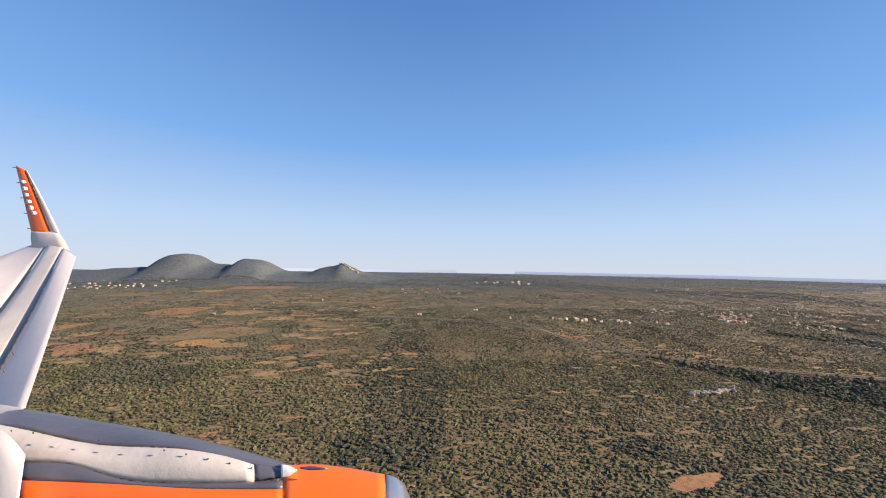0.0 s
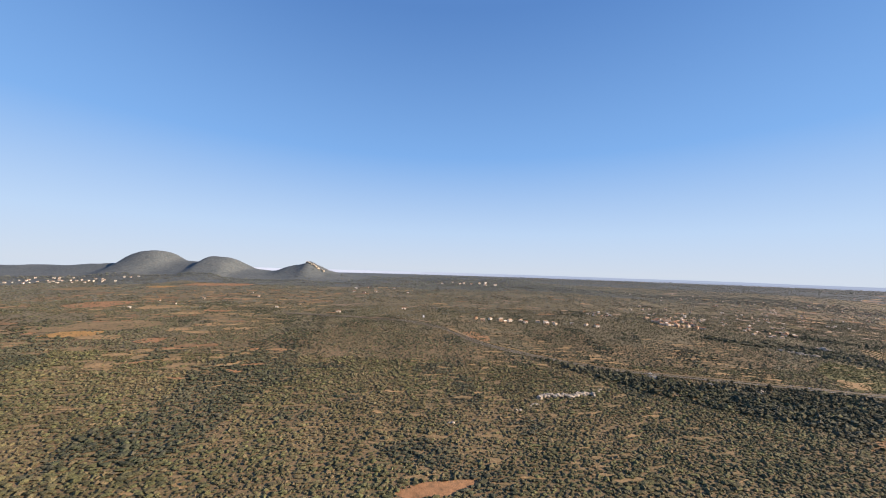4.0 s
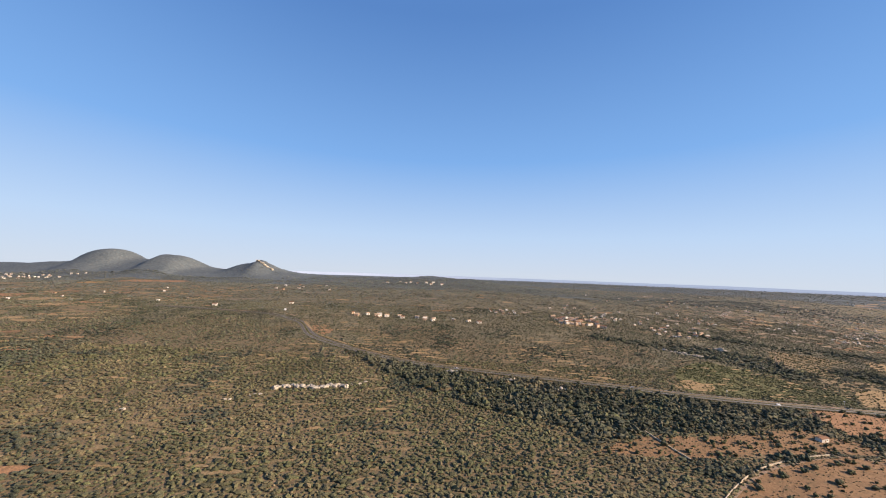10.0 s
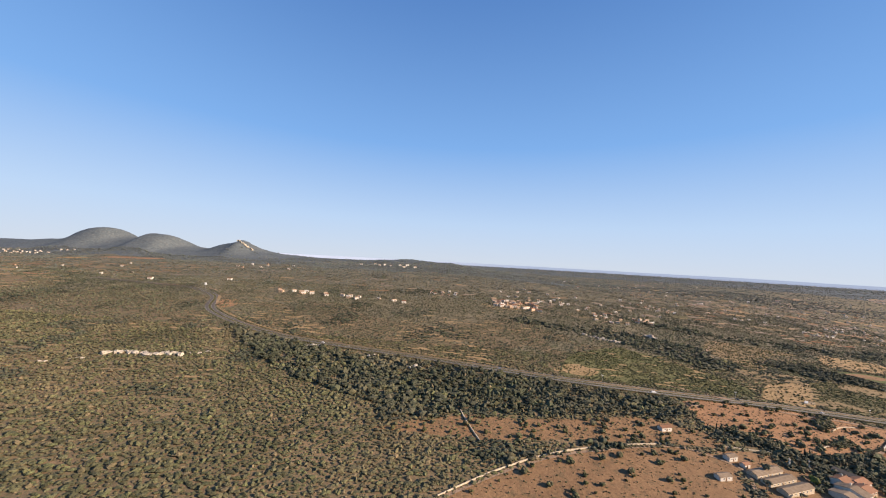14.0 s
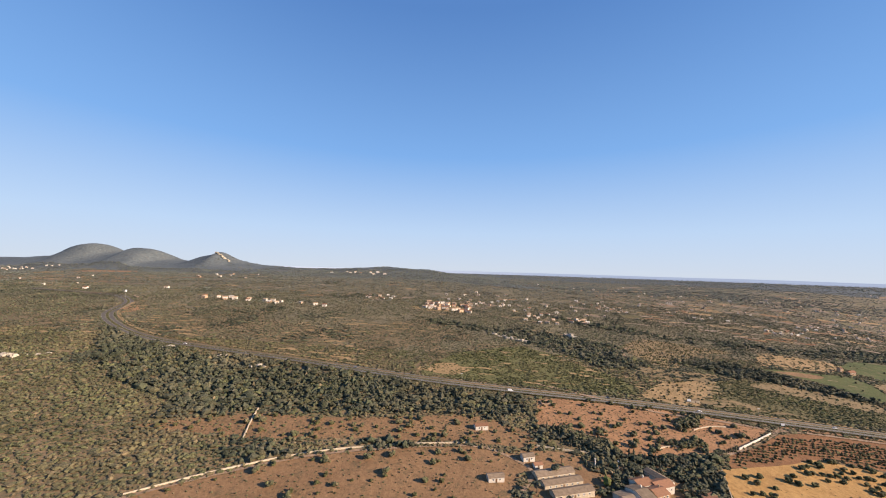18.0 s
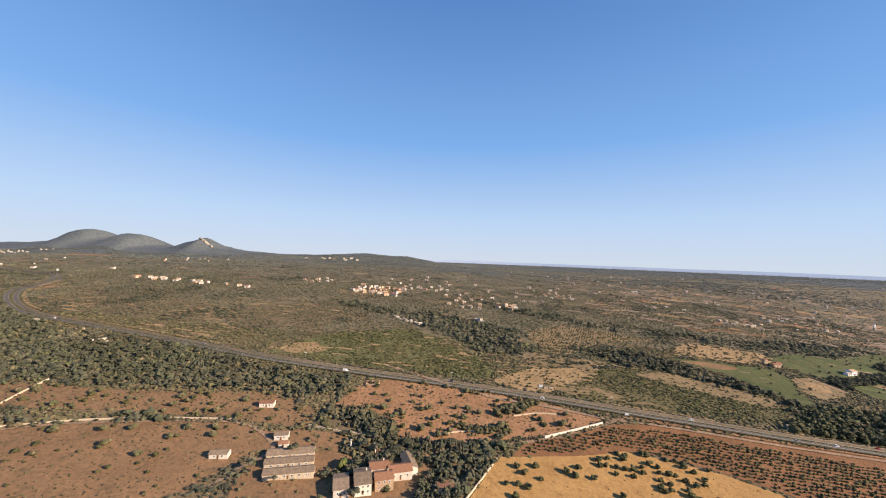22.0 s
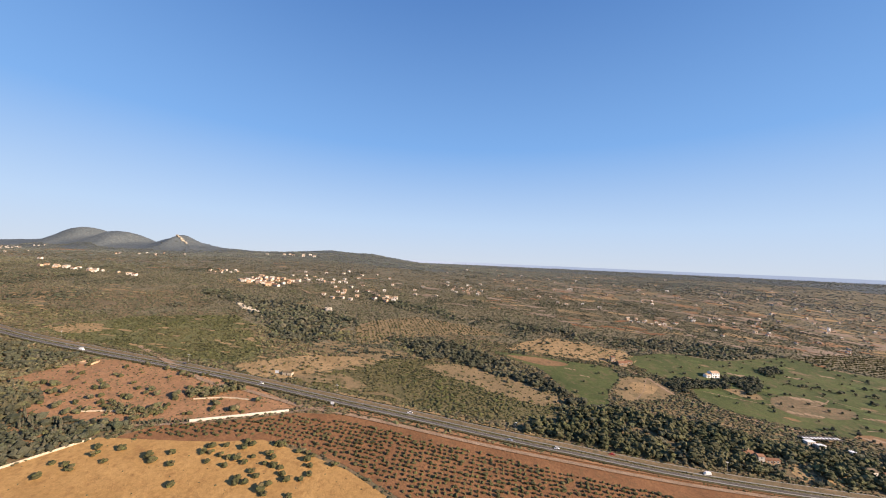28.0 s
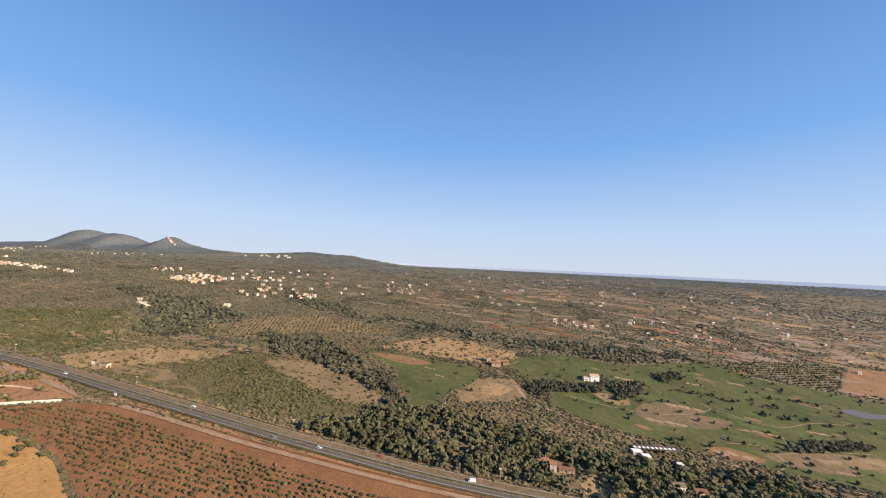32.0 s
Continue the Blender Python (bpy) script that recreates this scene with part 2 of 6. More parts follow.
def vnoise(x, y, size, seed=0):
    """Smooth value noise between 0 and 1."""
    u, v = np.asarray(x) / size, np.asarray(y) / size
    i, j = np.floor(u).astype(np.int64), np.floor(v).astype(np.int64)
    fu, fv = u - i, v - j
    fu, fv = fu * fu * (3 - 2 * fu), fv * fv * (3 - 2 * fv)

    def h(a, b):
        n = (a * 374761393 + b * 668265263 + seed * 974634777) & 0x7FFFFFFF
        n = ((n ^ (n >> 13)) * 1274126177) & 0x7FFFFFFF
        return ((n ^ (n >> 16)) & 0xFFFF) / 65535.0
    return (h(i, j) * (1 - fu) + h(i + 1, j) * fu) * (1 - fv) + (h(i, j + 1) * (1 - fu) + h(i + 1, j + 1) * fu) * fv


PLAIN = 97.0


def land(x, y):
    """Height of the ground: a plain falling to the east and rising to the south, a soft rim, hills beyond."""
    x, y = np.asarray(x, float), np.asarray(y, float)
    xq, yq = np.clip(x, -900, 2600), np.clip(y, -300, 1700)
    q = 47.4 - 0.0360 * xq + 0.0757 * yq - 3.57e-5 * xq * xq + 4.16e-5 * xq * yq + 2.7e-6 * yq * yq
    cap = 118 - 32 * sstep(450, 1400, x)
    m = -14.0 * np.logaddexp(-q / 14.0, -cap / 14.0)
    reach = np.hypot(x - 600, y)
    m = m + (PLAIN - m) * sstep(1500, 3000, reach)          # the far plain levels out towards the coast

    def hill(cx, cy, sx, sy, a, k=2.0):
        return a * np.exp(-(np.abs((x - cx) / sx) ** k + np.abs((y - cy) / sy) ** 2))
    m = m + hill(-1010, 1390, 590, 190, 45, 4.0) + hill(-150, 1400, 420, 170, 20) + hill(430, 1400, 225, 150, 26, 2.6)
    m = m + hill(-798, 1350, 72, 125, 35, 4.0) + hill(-800, 1350, 190, 150, 25, 1.7) + hill(-538, 1300, 62, 105, 28, 5.0) + hill(-545, 1300, 130, 130, 16, 1.8)   # two flat-topped hills
    rough = 5 * vnoise(x, y, 24, 23) + 4 * vnoise(x, y, 11, 24) - 4.5
    m = m + hill(-236, 1320, 42, 85, 30, 1.4) + hill(-236, 1320, 110, 95, 24, 1.6) + hill(-315, 1325, 42, 60, 13) + hill(-236, 1320, 60, 80, 1.0) * rough   # the crag
    far = sstep(1150, 1300, y) * (1 - sstep(1700, 2100, y))
    m = m + far * (6 * vnoise(x, y, 60, 21) + 3 * vnoise(x, y, 25, 22) - 4.5)
    return m - sstep(4640, 4900, reach) * 60


def inside(poly, x, y):
    hit = np.zeros(np.shape(x), bool)
    for (ax, ay), (bx, by) in zip(poly, poly[1:] + poly[:1]):
        if ay != by:
            hit ^= ((ay > y) != (by > y)) & (x < (bx - ax) * (y - ay) / (by - ay) + ax)
    return hit


def away(line, x, y):
    """Distance of points from a polyline."""
    best = np.full(np.shape(x), 1e9)
    for (ax, ay), (bx, by) in zip(line, line[1:]):
        dx, dy = bx - ax, by - ay
        t = np.clip(((x - ax) * dx + (y - ay) * dy) / (dx * dx + dy * dy), 0, 1)
        best = np.minimum(best, np.hypot(x - ax - t * dx, y - ay - t * dy))
    return best


def mesh_of(name, verts, faces, mat, smooth=False):
    """A mesh from arrays; all faces have the same number of corners."""
    me = bpy.data.meshes.new(name)
    verts, faces = np.asarray(verts, np.float32), np.asarray(faces, np.int32)
    n, k = faces.shape
    me.vertices.add(len(verts))
    me.vertices.foreach_set("co", verts.ravel())
    me.loops.add(n * k)
    me.loops.foreach_set("vertex_index", faces.ravel())
    me.polygons.add(n)
    me.polygons.foreach_set("loop_start", np.arange(n, dtype=np.int32) * k)
    me.polygons.foreach_set("loop_total", np.full(n, k, np.int32))
    me.polygons.foreach_set("use_smooth", np.full(n, smooth, bool))
    me.update(calc_edges=True)
    me.materials.append(mat)
    return me


def part(name, bm, mat, parent=None, label="", smooth=False):
    me = bpy.data.meshes.new(name)
    for f in bm.faces:
        f.smooth = smooth
    bm.to_mesh(me)
    bm.free()
    me.materials.append(mat)
    ob = new(name, me)
    ob.parent = parent
    if label:
        ob["label"] = label
    return ob


def thing(name, x, y, turn=0.0, z=None, **tags):
    ob = new(name)
    ob.empty_display_size = 0.5
    ob.matrix_basis = pose(x, y, float(land(x, y)) if z is None else z, 0, 0, turn)
    return tagged(ob, **tags)


def box(bm, x0, x1, y0, y1, z0, z1):
    v = [bm.verts.new((x, y, z)) for z in (z0, z1) for x, y in ((x0, y0), (x1, y0), (x1, y1), (x0, y1))]
    for f in ((3, 2, 1, 0), (4, 5, 6, 7), (0, 1, 5, 4), (1, 2, 6, 5), (2, 3, 7, 6), (3, 0, 4, 7)):
        bm.faces.new([v[i] for i in f])
    return bm


def curve(pts, step, closed=False):
    """Points along a smooth curve through pts."""
    p = [Vector(q) for q in pts]
    n, out = len(p), []
    for i in range(n if closed else n - 1):
        a, b, c, d = [p[j % n] if closed else p[min(max(j, 0), n - 1)] for j in (i - 1, i, i + 1, i + 2)]
        k = max(1, int((c - b).length / step))
        for s in range(k):
            t = s / k
            out.append(0.5 * (2 * b + (c - a) * t + (2 * a - 5 * b + 4 * c - d) * t * t + (3 * b - a - 3 * c + d) * t ** 3))
    if not closed:
        out.append(p[-1])
    return out


def sheet(name, poly, mat, lift=0.12, step=14.0, wobble=1.5, rounded=True, kind="structure", label="", category=""):
    """A field, lawn or clearing lying on the land."""
    edge = curve(poly, 9.0, True) if rounded else [Vector(q) for q in poly]
    bm = bmesh.new()
    seed = len(poly) * 7.3 + poly[0][0]
    ring = []
    for q in edge:
        w = noise.noise(Vector((q.x * 0.09, q.y * 0.09, seed))) * wobble
        ring.append(bm.verts.new((q.x + w, q.y + w * 0.7, 0)))
    bmesh.ops.triangulate(bm, faces=[bm.faces.new(ring)])
    for _ in range(7):
        far = [e for e in bm.edges if e.calc_length() > step]
        if not far:
            break
        bmesh.ops.subdivide_edges(bm, edges=far, cuts=1)
        bmesh.ops.triangulate(bm, faces=[f for f in bm.faces if len(f.verts) > 3])
    for v in bm.verts:
        v.co.z = float(land(v.co.x, v.co.y)) + lift
    bmesh.ops.recalc_face_normals(bm, faces=bm.faces)
    if sum(f.normal.z for f in bm.faces) < 0:
        bmesh.ops.reverse_faces(bm, faces=bm.faces)
    return tagged(part(name, bm, mat), label, category, "", kind)


def strip(name, line, width, mat, lift=0.2, side=0.0, step=8.0, label="", category="", kind="structure", parent=None, thick=0.0):
    """A road, path or painted line along a curve, side metres off it."""
    pts = curve(line, step)
    vs, fs = [], []
    for i, p in enumerate(pts):
        d = (pts[min(i + 1, len(pts) - 1)] - pts[max(i - 1, 0)]).normalized()
        n = Vector((-d.y, d.x))
        for s in (-0.5, 0.5):
            q = p + n * (side + s * width)
            vs.append((q.x, q.y, float(land(p.x, p.y)) + lift))
    for i in range(len(pts) - 1):
        fs.append((2 * i, 2 * i + 2, 2 * i + 3, 2 * i + 1))
    vs, fs = np.array(vs), np.array(fs)[:, ::-1]
    ob = new(name, mesh_of(name, vs, fs[:, ::-1], mat))
    ob.parent = parent
    return tagged(ob, label, category, "", kind)


# ground: one sheet to the horizon, finer where the flight passes
def graded(lo, hi, fine_lo, fine_hi, fine, grow):
    out, s = list(np.arange(fine_lo, fine_hi + 0.1, fine)), fine
    while out[-1] < hi:
        s *= grow
        out.append(min(hi, out[-1] + s))
    s = fine
    while out[0] > lo:
        s *= grow
        out.insert(0, max(lo, out[0] - s))
    return np.array(out)


gx, gy = graded(-4600, 6000, -900, 1900, 12.0, 1.12), graded(-4300, 5400, 0, 1600, 12.0, 1.12)
GX, GY = np.meshgrid(gx, gy)
GZ = land(GX, GY)
idx = np.arange(GX.size).reshape(GX.shape)
quads = np.stack([idx[:-1, :-1], idx[:-1, 1:], idx[1:, 1:], idx[1:, :-1]], -1).reshape(-1, 4)
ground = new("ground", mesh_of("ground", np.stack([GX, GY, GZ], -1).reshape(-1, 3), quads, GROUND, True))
ground.data.materials.append(HILL)          # wooded slopes and far plain, blue-grey haze put into the colour
ground.data.materials.append(MIDGROUND)     # scrub in the middle distance, greyed by painted haze
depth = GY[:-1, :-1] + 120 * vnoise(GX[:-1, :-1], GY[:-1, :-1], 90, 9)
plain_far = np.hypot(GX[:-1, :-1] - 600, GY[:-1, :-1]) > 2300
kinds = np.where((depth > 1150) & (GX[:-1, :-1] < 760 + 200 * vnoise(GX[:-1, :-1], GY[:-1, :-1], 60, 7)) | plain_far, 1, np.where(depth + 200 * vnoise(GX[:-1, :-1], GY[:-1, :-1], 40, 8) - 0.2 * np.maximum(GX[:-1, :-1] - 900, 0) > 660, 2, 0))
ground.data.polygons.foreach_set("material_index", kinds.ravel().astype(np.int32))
tagged(ground, "brown Mediterranean scrubland stretching to the horizon", "ground", "", "structure")

# ---- plan: fields, woods, roads ----
MOTORWAY = [(-60, 618), (70, 604), (140, 590), (200, 548), (240, 482), (300, 438), (371, 408), (450, 397), (545, 390), (610, 384), (680, 380),
            (760, 382), (830, 386), (900, 389), (960, 390), (1020, 392), (1080, 394), (1130, 397), (1190, 402), (1270, 415), (1400, 442), (1600, 492), (1900, 570)]
DRY_FIELD = [(549, 210), (582, 236), (621, 260), (667, 277), (708, 289), (736, 288), (741, 276), (730, 251), (716, 225), (660, 190), (580, 180)]
DRY_STRIP = [(503, 263), (562, 292), (600, 297), (648, 309), (709, 327), (748, 316), (752, 296), (727, 296), (708, 292), (668, 286), (634, 280), (592, 269), (564, 264)]
RED_FIELD = [(764, 369), (800, 382), (862, 383), (906, 381), (948, 373), (911, 341), (875, 324), (835, 308), (808, 303), (803, 320), (784, 328), (757, 328)]
ORCHARD = [(876, 308), (890, 330), (911, 337), (951, 366), (986, 378), (1035, 381), (1095, 385), (1188, 396), (1290, 412), (1330, 380), (1250, 330), (1143, 310), (1090, 300), (1040, 322), (1000, 334), (960, 338), (910, 318)]
STRAW_FIELD = [(846, 250), (869, 305), (912, 319), (930, 326), (948, 335), (978, 334), (1004, 331), (1036, 320), (1080, 298), (1040, 270), (940, 246)]
ORCHARD_TREES = [(882, 311), (893, 330), (913, 337), (950, 361), (990, 369), (1040, 371), (1100, 373), (1160, 376), (1250, 388), (1320, 384), (1250, 332), (1143, 312), (1090, 302), (1040, 324), (1004, 335), (978, 338), (948, 339), (928, 330), (910, 322)]
PALE_FIELD = [(864, 402), (880, 425), (914, 452), (968, 468), (940, 432), (928, 420), (914, 402), (890, 397)]
GREEN_FIELD = [(661, 396), (680, 440), (700, 466), (772, 509), (820, 475), (862, 440), (866, 412), (827, 400), (752, 394), (700, 391)]
GOLF = [(1210, 598), (1266, 638), (1327, 648), (1434, 712), (1480, 695), (1552, 697), (1650, 690), (1720, 640), (1640, 560), (1540, 530), (1460, 512), (1420, 506), (1382, 505), (1311, 503), (1280, 504),
        (1249, 518), (1254, 545), (1242, 552), (1224, 560), (1212, 574)]
GOLF_WEST = [(1064, 538), (1110, 548), (1150, 552), (1183, 556), (1186, 532), (1168, 496), (1164, 472), (1148, 460), (1122, 496), (1111, 516)]
DIRT_PATCH = [(1188, 534), (1214, 546), (1231, 528), (1216, 504), (1180, 486), (1174, 498)]
BROWN_FIELD = [(1636, 818), (1700, 840), (1760, 770), (1680, 720), (1604, 716), (1562, 714)]
OLIVE_GROVE = [(1440, 712), (1516, 769), (1628, 812), (1552, 704), (1499, 702)]
TAN_SCRUB = [(1135, 620), (1214, 613), (1206, 575), (1138, 560), (1079, 552), (1097, 588)]
CLEARING = [(902, 537), (914, 568), (953, 611), (1017, 611), (1080, 597), (1012, 568), (968, 530), (950, 500), (931, 490)]
YARD = [(736, 290), (770, 298), (800, 292), (848, 300), (838, 262), (800, 240), (745, 240), (742, 268)]
BARE_PATCH = [(148, 197), (165, 206), (197, 209), (178, 197), (156, 192)]
POND = [(1519, 648), (1536, 658), (1550, 657), (1566, 664), (1556, 651), (1532, 640), (1522, 642)]
FOREST = [(284, 432), (412, 388), (508, 380), (601, 374), (680, 366), (756, 370), (760, 334), (716, 330), (640, 312), (568, 302), (520, 283), (410, 324)]
RAVINE = [(600, 610), (714, 588), (828, 584), (896, 562), (918, 500), (880, 470), (858, 470), (779, 530), (690, 560)]
RAVINE_EAST = [(838, 700), (998, 650), (1148, 660), (1250, 680), (1420, 730), (1430, 715), (1326, 652), (1266, 642), (1210, 630), (1130, 632), (970, 622), (896, 640)]
GROVE = [(952, 523), (1038, 537), (1078, 512), (1120, 487), (1144, 463), (1134, 452), (1103, 474), (1043, 490), (998, 488)]
PINEWOOD = [(1090, 412), (1133, 448), (1160, 464), (1220, 468), (1258, 466), (1291, 462), (1370, 486), (1440, 500), (1430, 470), (1318, 437), (1226, 418), (1186, 412), (1140, 408)]
DARK_VALLEY = [(-76, 321), (-37, 310), (17, 268), (68, 242), (155, 255), (235, 298), (262, 318), (300, 326), (330, 322), (238, 276), (154, 226), (60, 208), (8, 230), (-38, 256)]
FARM_WOOD = [(752, 326), (784, 326), (803, 318), (806, 302), (835, 306), (872, 320), (868, 306), (858, 284), (850, 262), (838, 262), (846, 296), (800, 294), (770, 300), (752, 298)]
LOW_SCRUB = [(920, 400), (966, 466), (1000, 484), (1043, 488), (1100, 472), (1128, 448), (1088, 412), (1000, 402)]
FARM_TREES = [(768, 302), (800, 320), (808, 302), (832, 304), (830, 288), (808, 286), (792, 278), (782, 282)]
BELT = [(561, 246), (607, 267), (672, 290), (713, 303), (712, 294), (663, 278), (622, 262), (582, 240)]
OPEN = [DRY_FIELD, DRY_STRIP, RED_FIELD, ORCHARD, STRAW_FIELD, PALE_FIELD, GOLF, GOLF_WEST, DIRT_PATCH, BROWN_FIELD, OLIVE_GROVE, YARD, BARE_PATCH, POND]
WOODS = [FOREST, RAVINE, RAVINE_EAST, GROVE, PINEWOOD, FARM_WOOD, BELT, FARM_TREES]
FLIGHT = [(-900, -10), (0, 0), (375, 13), (747, 61), (1240, 203), (1320, 230)]

sheet("dry_field", DRY_FIELD, DRY, label="brown dry grass field with scattered trees", category="field")
sheet("dry_strip_field", DRY_STRIP, DRY, 0.16, label="brown bare strip of earth between trees", category="field")
sheet("red_field", RED_FIELD, RED, 0.14, rounded=False, label="orange-red bare earth field with bushes", category="field")
sheet("orchard_field", ORCHARD, TILLED, 0.14, wobble=0.8, rounded=False, label="tilled red earth planted in rows", category="field")
sheet("straw_field", STRAW_FIELD, STRAW, 0.2, wobble=0.8, rounded=False, label="golden stubble field dotted with small trees", category="field")
sheet("pale_field", PALE_FIELD, PALE, 0.16, wobble=5, label="pale yellow dry earth beside the motorway", category="field")
sheet("green_scrub", GREEN_FIELD, GREENSCRUB, 0.12, wobble=6, label="low olive-green scrub beside the motorway", category="scrub")
sheet("green_scrub", LOW_SCRUB, PLANTED, 0.12, wobble=6, label="low olive-green scrub between motorway and grove", category="scrub")
sheet("golf_course", GOLF, TURF, 0.15, label="green mown golf course turf", category="golf course")
sheet("golf_course_west", GOLF_WEST, TURF, 0.15, label="green mown golf fairway beside pines", category="golf course")
sheet("dirt_patch", DIRT_PATCH, TANSCRUB, 0.2, wobble=4, label="worn tan earth between the fairways", category="bare ground")
sheet("brown_field", BROWN_FIELD, DRY, 0.2, rounded=False, label="brown ploughed field beyond the golf course", category="field")
sheet("tan_scrub", TAN_SCRUB, PALE, 0.15, wobble=6, label="dry tan clearing with thin scrub", category="clearing")
sheet("clearing", CLEARING, TANSCRUB, 0.15, wobble=4, rounded=False, label="dry tan clearing beside pines", category="clearing")
sheet("farmyard", YARD, DRY, 0.17, wobble=3, label="bare brown yard around the farm", category="yard")
sheet("bare_patch", BARE_PATCH, RED, 0.15, label="orange bare earth patch in the scrub", category="bare ground")
# dry fields in the west: middle, half length, half depth, turn
SPARSE = []
for mat, x, y, w, d, turn in ((RED, -367, 437, 30, 20, 130), (PALE, -330, 436, 20, 10, 128), (STRAW, -248, 461, 28, 16, 8), (TANSCRUB, -244, 510, 55, 26, 4), (TANSCRUB, -292, 482, 27, 18, 6),
                              (PALE, -282, 650, 32, 22, 3), (PALE, -205, 600, 23, 14, 2), (RED, -147, 441, 14, 11, 5), (TANSCRUB, -191, 403, 17, 8, 4), (PALE, -129, 358, 14, 6, 2),
                              (TANSCRUB, -675, 943, 57, 40, -10), (STRAW, -510, 985, 35, 30, -5), (RED, -406, 1060, 90, 40, 3), (RED, -398, 673, 46, 40, -3), (RED, -475, 552, 18, 34, -3),
                              (PALE, -410, 505, 15, 13, -2), (RED, -127, 250, 6, 4, 0), (TANSCRUB, -219, 387, 10, 7, 0)):
    ring = []
    for u, v in ((-1, -0.7), (-0.3, -1), (0.7, -0.8), (1, 0.1), (0.8, 0.9), (-0.1, 0.8), (-0.9, 0.6)):
        u, v = u * w * (1 + 0.12 * math.sin(x + 3 * v)), v * d * (1 + 0.15 * math.sin(y + 2 * u))
        ring.append((x + u * math.cos(radians(turn)) - v * math.sin(radians(turn)), y + u * math.sin(radians(turn)) + v * math.cos(radians(turn))))
    SPARSE.append(ring)
    sheet("west_field", ring, mat, 0.42, wobble=3, rounded=False, label="dry field among the scrub", category="field")

DRY_GLADE = [(1006, 470), (1034, 489), (1079, 484), (1114, 471), (1127, 454), (1097, 445), (1051, 456)]
SPARSE.append(DRY_GLADE)
sheet("dry_glade", DRY_GLADE, TANSCRUB, 0.2, wobble=6, label="dry tan glade between low scrub and grove", category="clearing")
LEDGE_GLADE = [(1126, 444), (1140, 456), (1160, 460), (1156, 450), (1140, 442)]
SPARSE.append(LEDGE_GLADE)
sheet("dry_glade", LEDGE_GLADE, PALE, 0.2, wobble=3, label="pale bare earth at the foot of the grove", category="clearing")

# motorway: two carriageways, verges and painted lines
strip("motorway_verge", MOTORWAY, 14.0, PLANTED, 0.18, label="brown grassy verge along the motorway", category="verge")
for side in (-3.6, 3.6):
    strip("motorway_carriageway", MOTORWAY, 3.9, ASPHALT, 0.30, side, label="grey asphalt motorway carriageway", category="road")
    for off in (-1.75, 1.75):
        strip("edge_line", MOTORWAY, 0.15, ROADPAINT, 0.33, side + off, label="white painted edge line", category="road marking")


# mosaic of fields in the distance
def mosaic(n, x0, x1, y0, y1, mats, seed, slim, size=1.0):
    r = random.Random(seed)
    made = 0
    while made < n:
        x, y = r.uniform(x0, x1), r.uniform(y0, y1)
        if any(inside(p, np.array([x]), np.array([y]))[0] for p in AT_HAND) or away(MOTORWAY, np.array([x]), np.array([y]))[0] < 40:
            continue
        w, d, a = r.uniform(9, 28) * size, r.uniform(8, 20) * slim, r.uniform(-0.3, 0.5)
        ring = []
        for u, v in ((-1, -1), (0, -1.1), (1, -1), (1, 1), (0, 0.9), (-1, 1)):
            u, v = u * w * r.uniform(0.7, 1.1), v * d * r.uniform(0.7, 1.1)
            ring.append((x + u * math.cos(a) - v * math.sin(a), y + u * math.sin(a) + v * math.cos(a)))
        SPARSE.append(ring)
        sheet("far_field", ring, r.choice(mats), 0.25 + 0.004 * (made % 40), 20.0, 4.0, label="small dry field in the distance", category="field")
        made += 1


AT_HAND = OPEN + WOODS
mosaic(110, 1000, 2500, 720, 1500, [FARFIELD, PALE, FARFIELD, DRY, TANSCRUB, PLANTED], 3, 0.75)
mosaic(50, -620, -30, 380, 980, [RED, DRY, PALE, TANSCRUB, PALE], 4, 0.55)
mosaic(46, 1180, 2100, 740, 1080, [FARFIELD, PALE, DRY, TANSCRUB, FARFIELD], 13, 0.5, 1.5)
mosaic(26, -30, 800, 700, 1150, [DRY, TANSCRUB, PLANTED, PALE], 6, 0.5)


def streaks(name, n, x0, x1, y0, y1, mat, seed, label, long=1.0, deep=1.0):
    """Thin bare streaks between the bushes, one mesh of many flat patches."""
    r = np.random.default_rng(seed)
    X, Y = r.uniform(x0, x1, 8 * n), r.uniform(y0, y1, 8 * n)
    ok = (vnoise(X, Y, 90, 31) >= 0.42) & (away(MOTORWAY, X, Y) >= 16)
    for p in AT_HAND:
        ok &= ~inside(p, X, Y)
    X, Y = X[ok][:n], Y[ok][:n]
    n = len(X)
    w, d, a = r.uniform(3, 13, n) * long, r.uniform(0.8, 2.6, n) * deep, r.normal(0.12, 0.16, n)
    g = np.arange(8) * math.pi / 4
    u = np.cos(g) * w[:, None] * r.uniform(0.6, 1.15, (n, 8))
    v = np.sin(g) * d[:, None] * r.uniform(0.5, 1.3, (n, 8))
    ca, sa = np.cos(a)[:, None], np.sin(a)[:, None]
    PX, PY = X[:, None] + u * ca - v * sa, Y[:, None] + u * sa + v * ca
    BARE.extend([list(zip(px, py)) for px, py in zip(PX, PY)])
    lift = 0.22 + 0.004 * (np.arange(n) * 6 % 30)
    P = np.stack([PX, PY, land(PX, PY) + lift[:, None]], -1).reshape(-1, 3)
    fan = np.array([(0, q, q + 1) for q in range(1, 7)])
    F = (fan[None] + 8 * np.arange(n)[:, None, None]).reshape(-1, 3)
    tagged(new(name, mesh_of(name, P, F, mat)), label, "bare ground", "", "stuff")


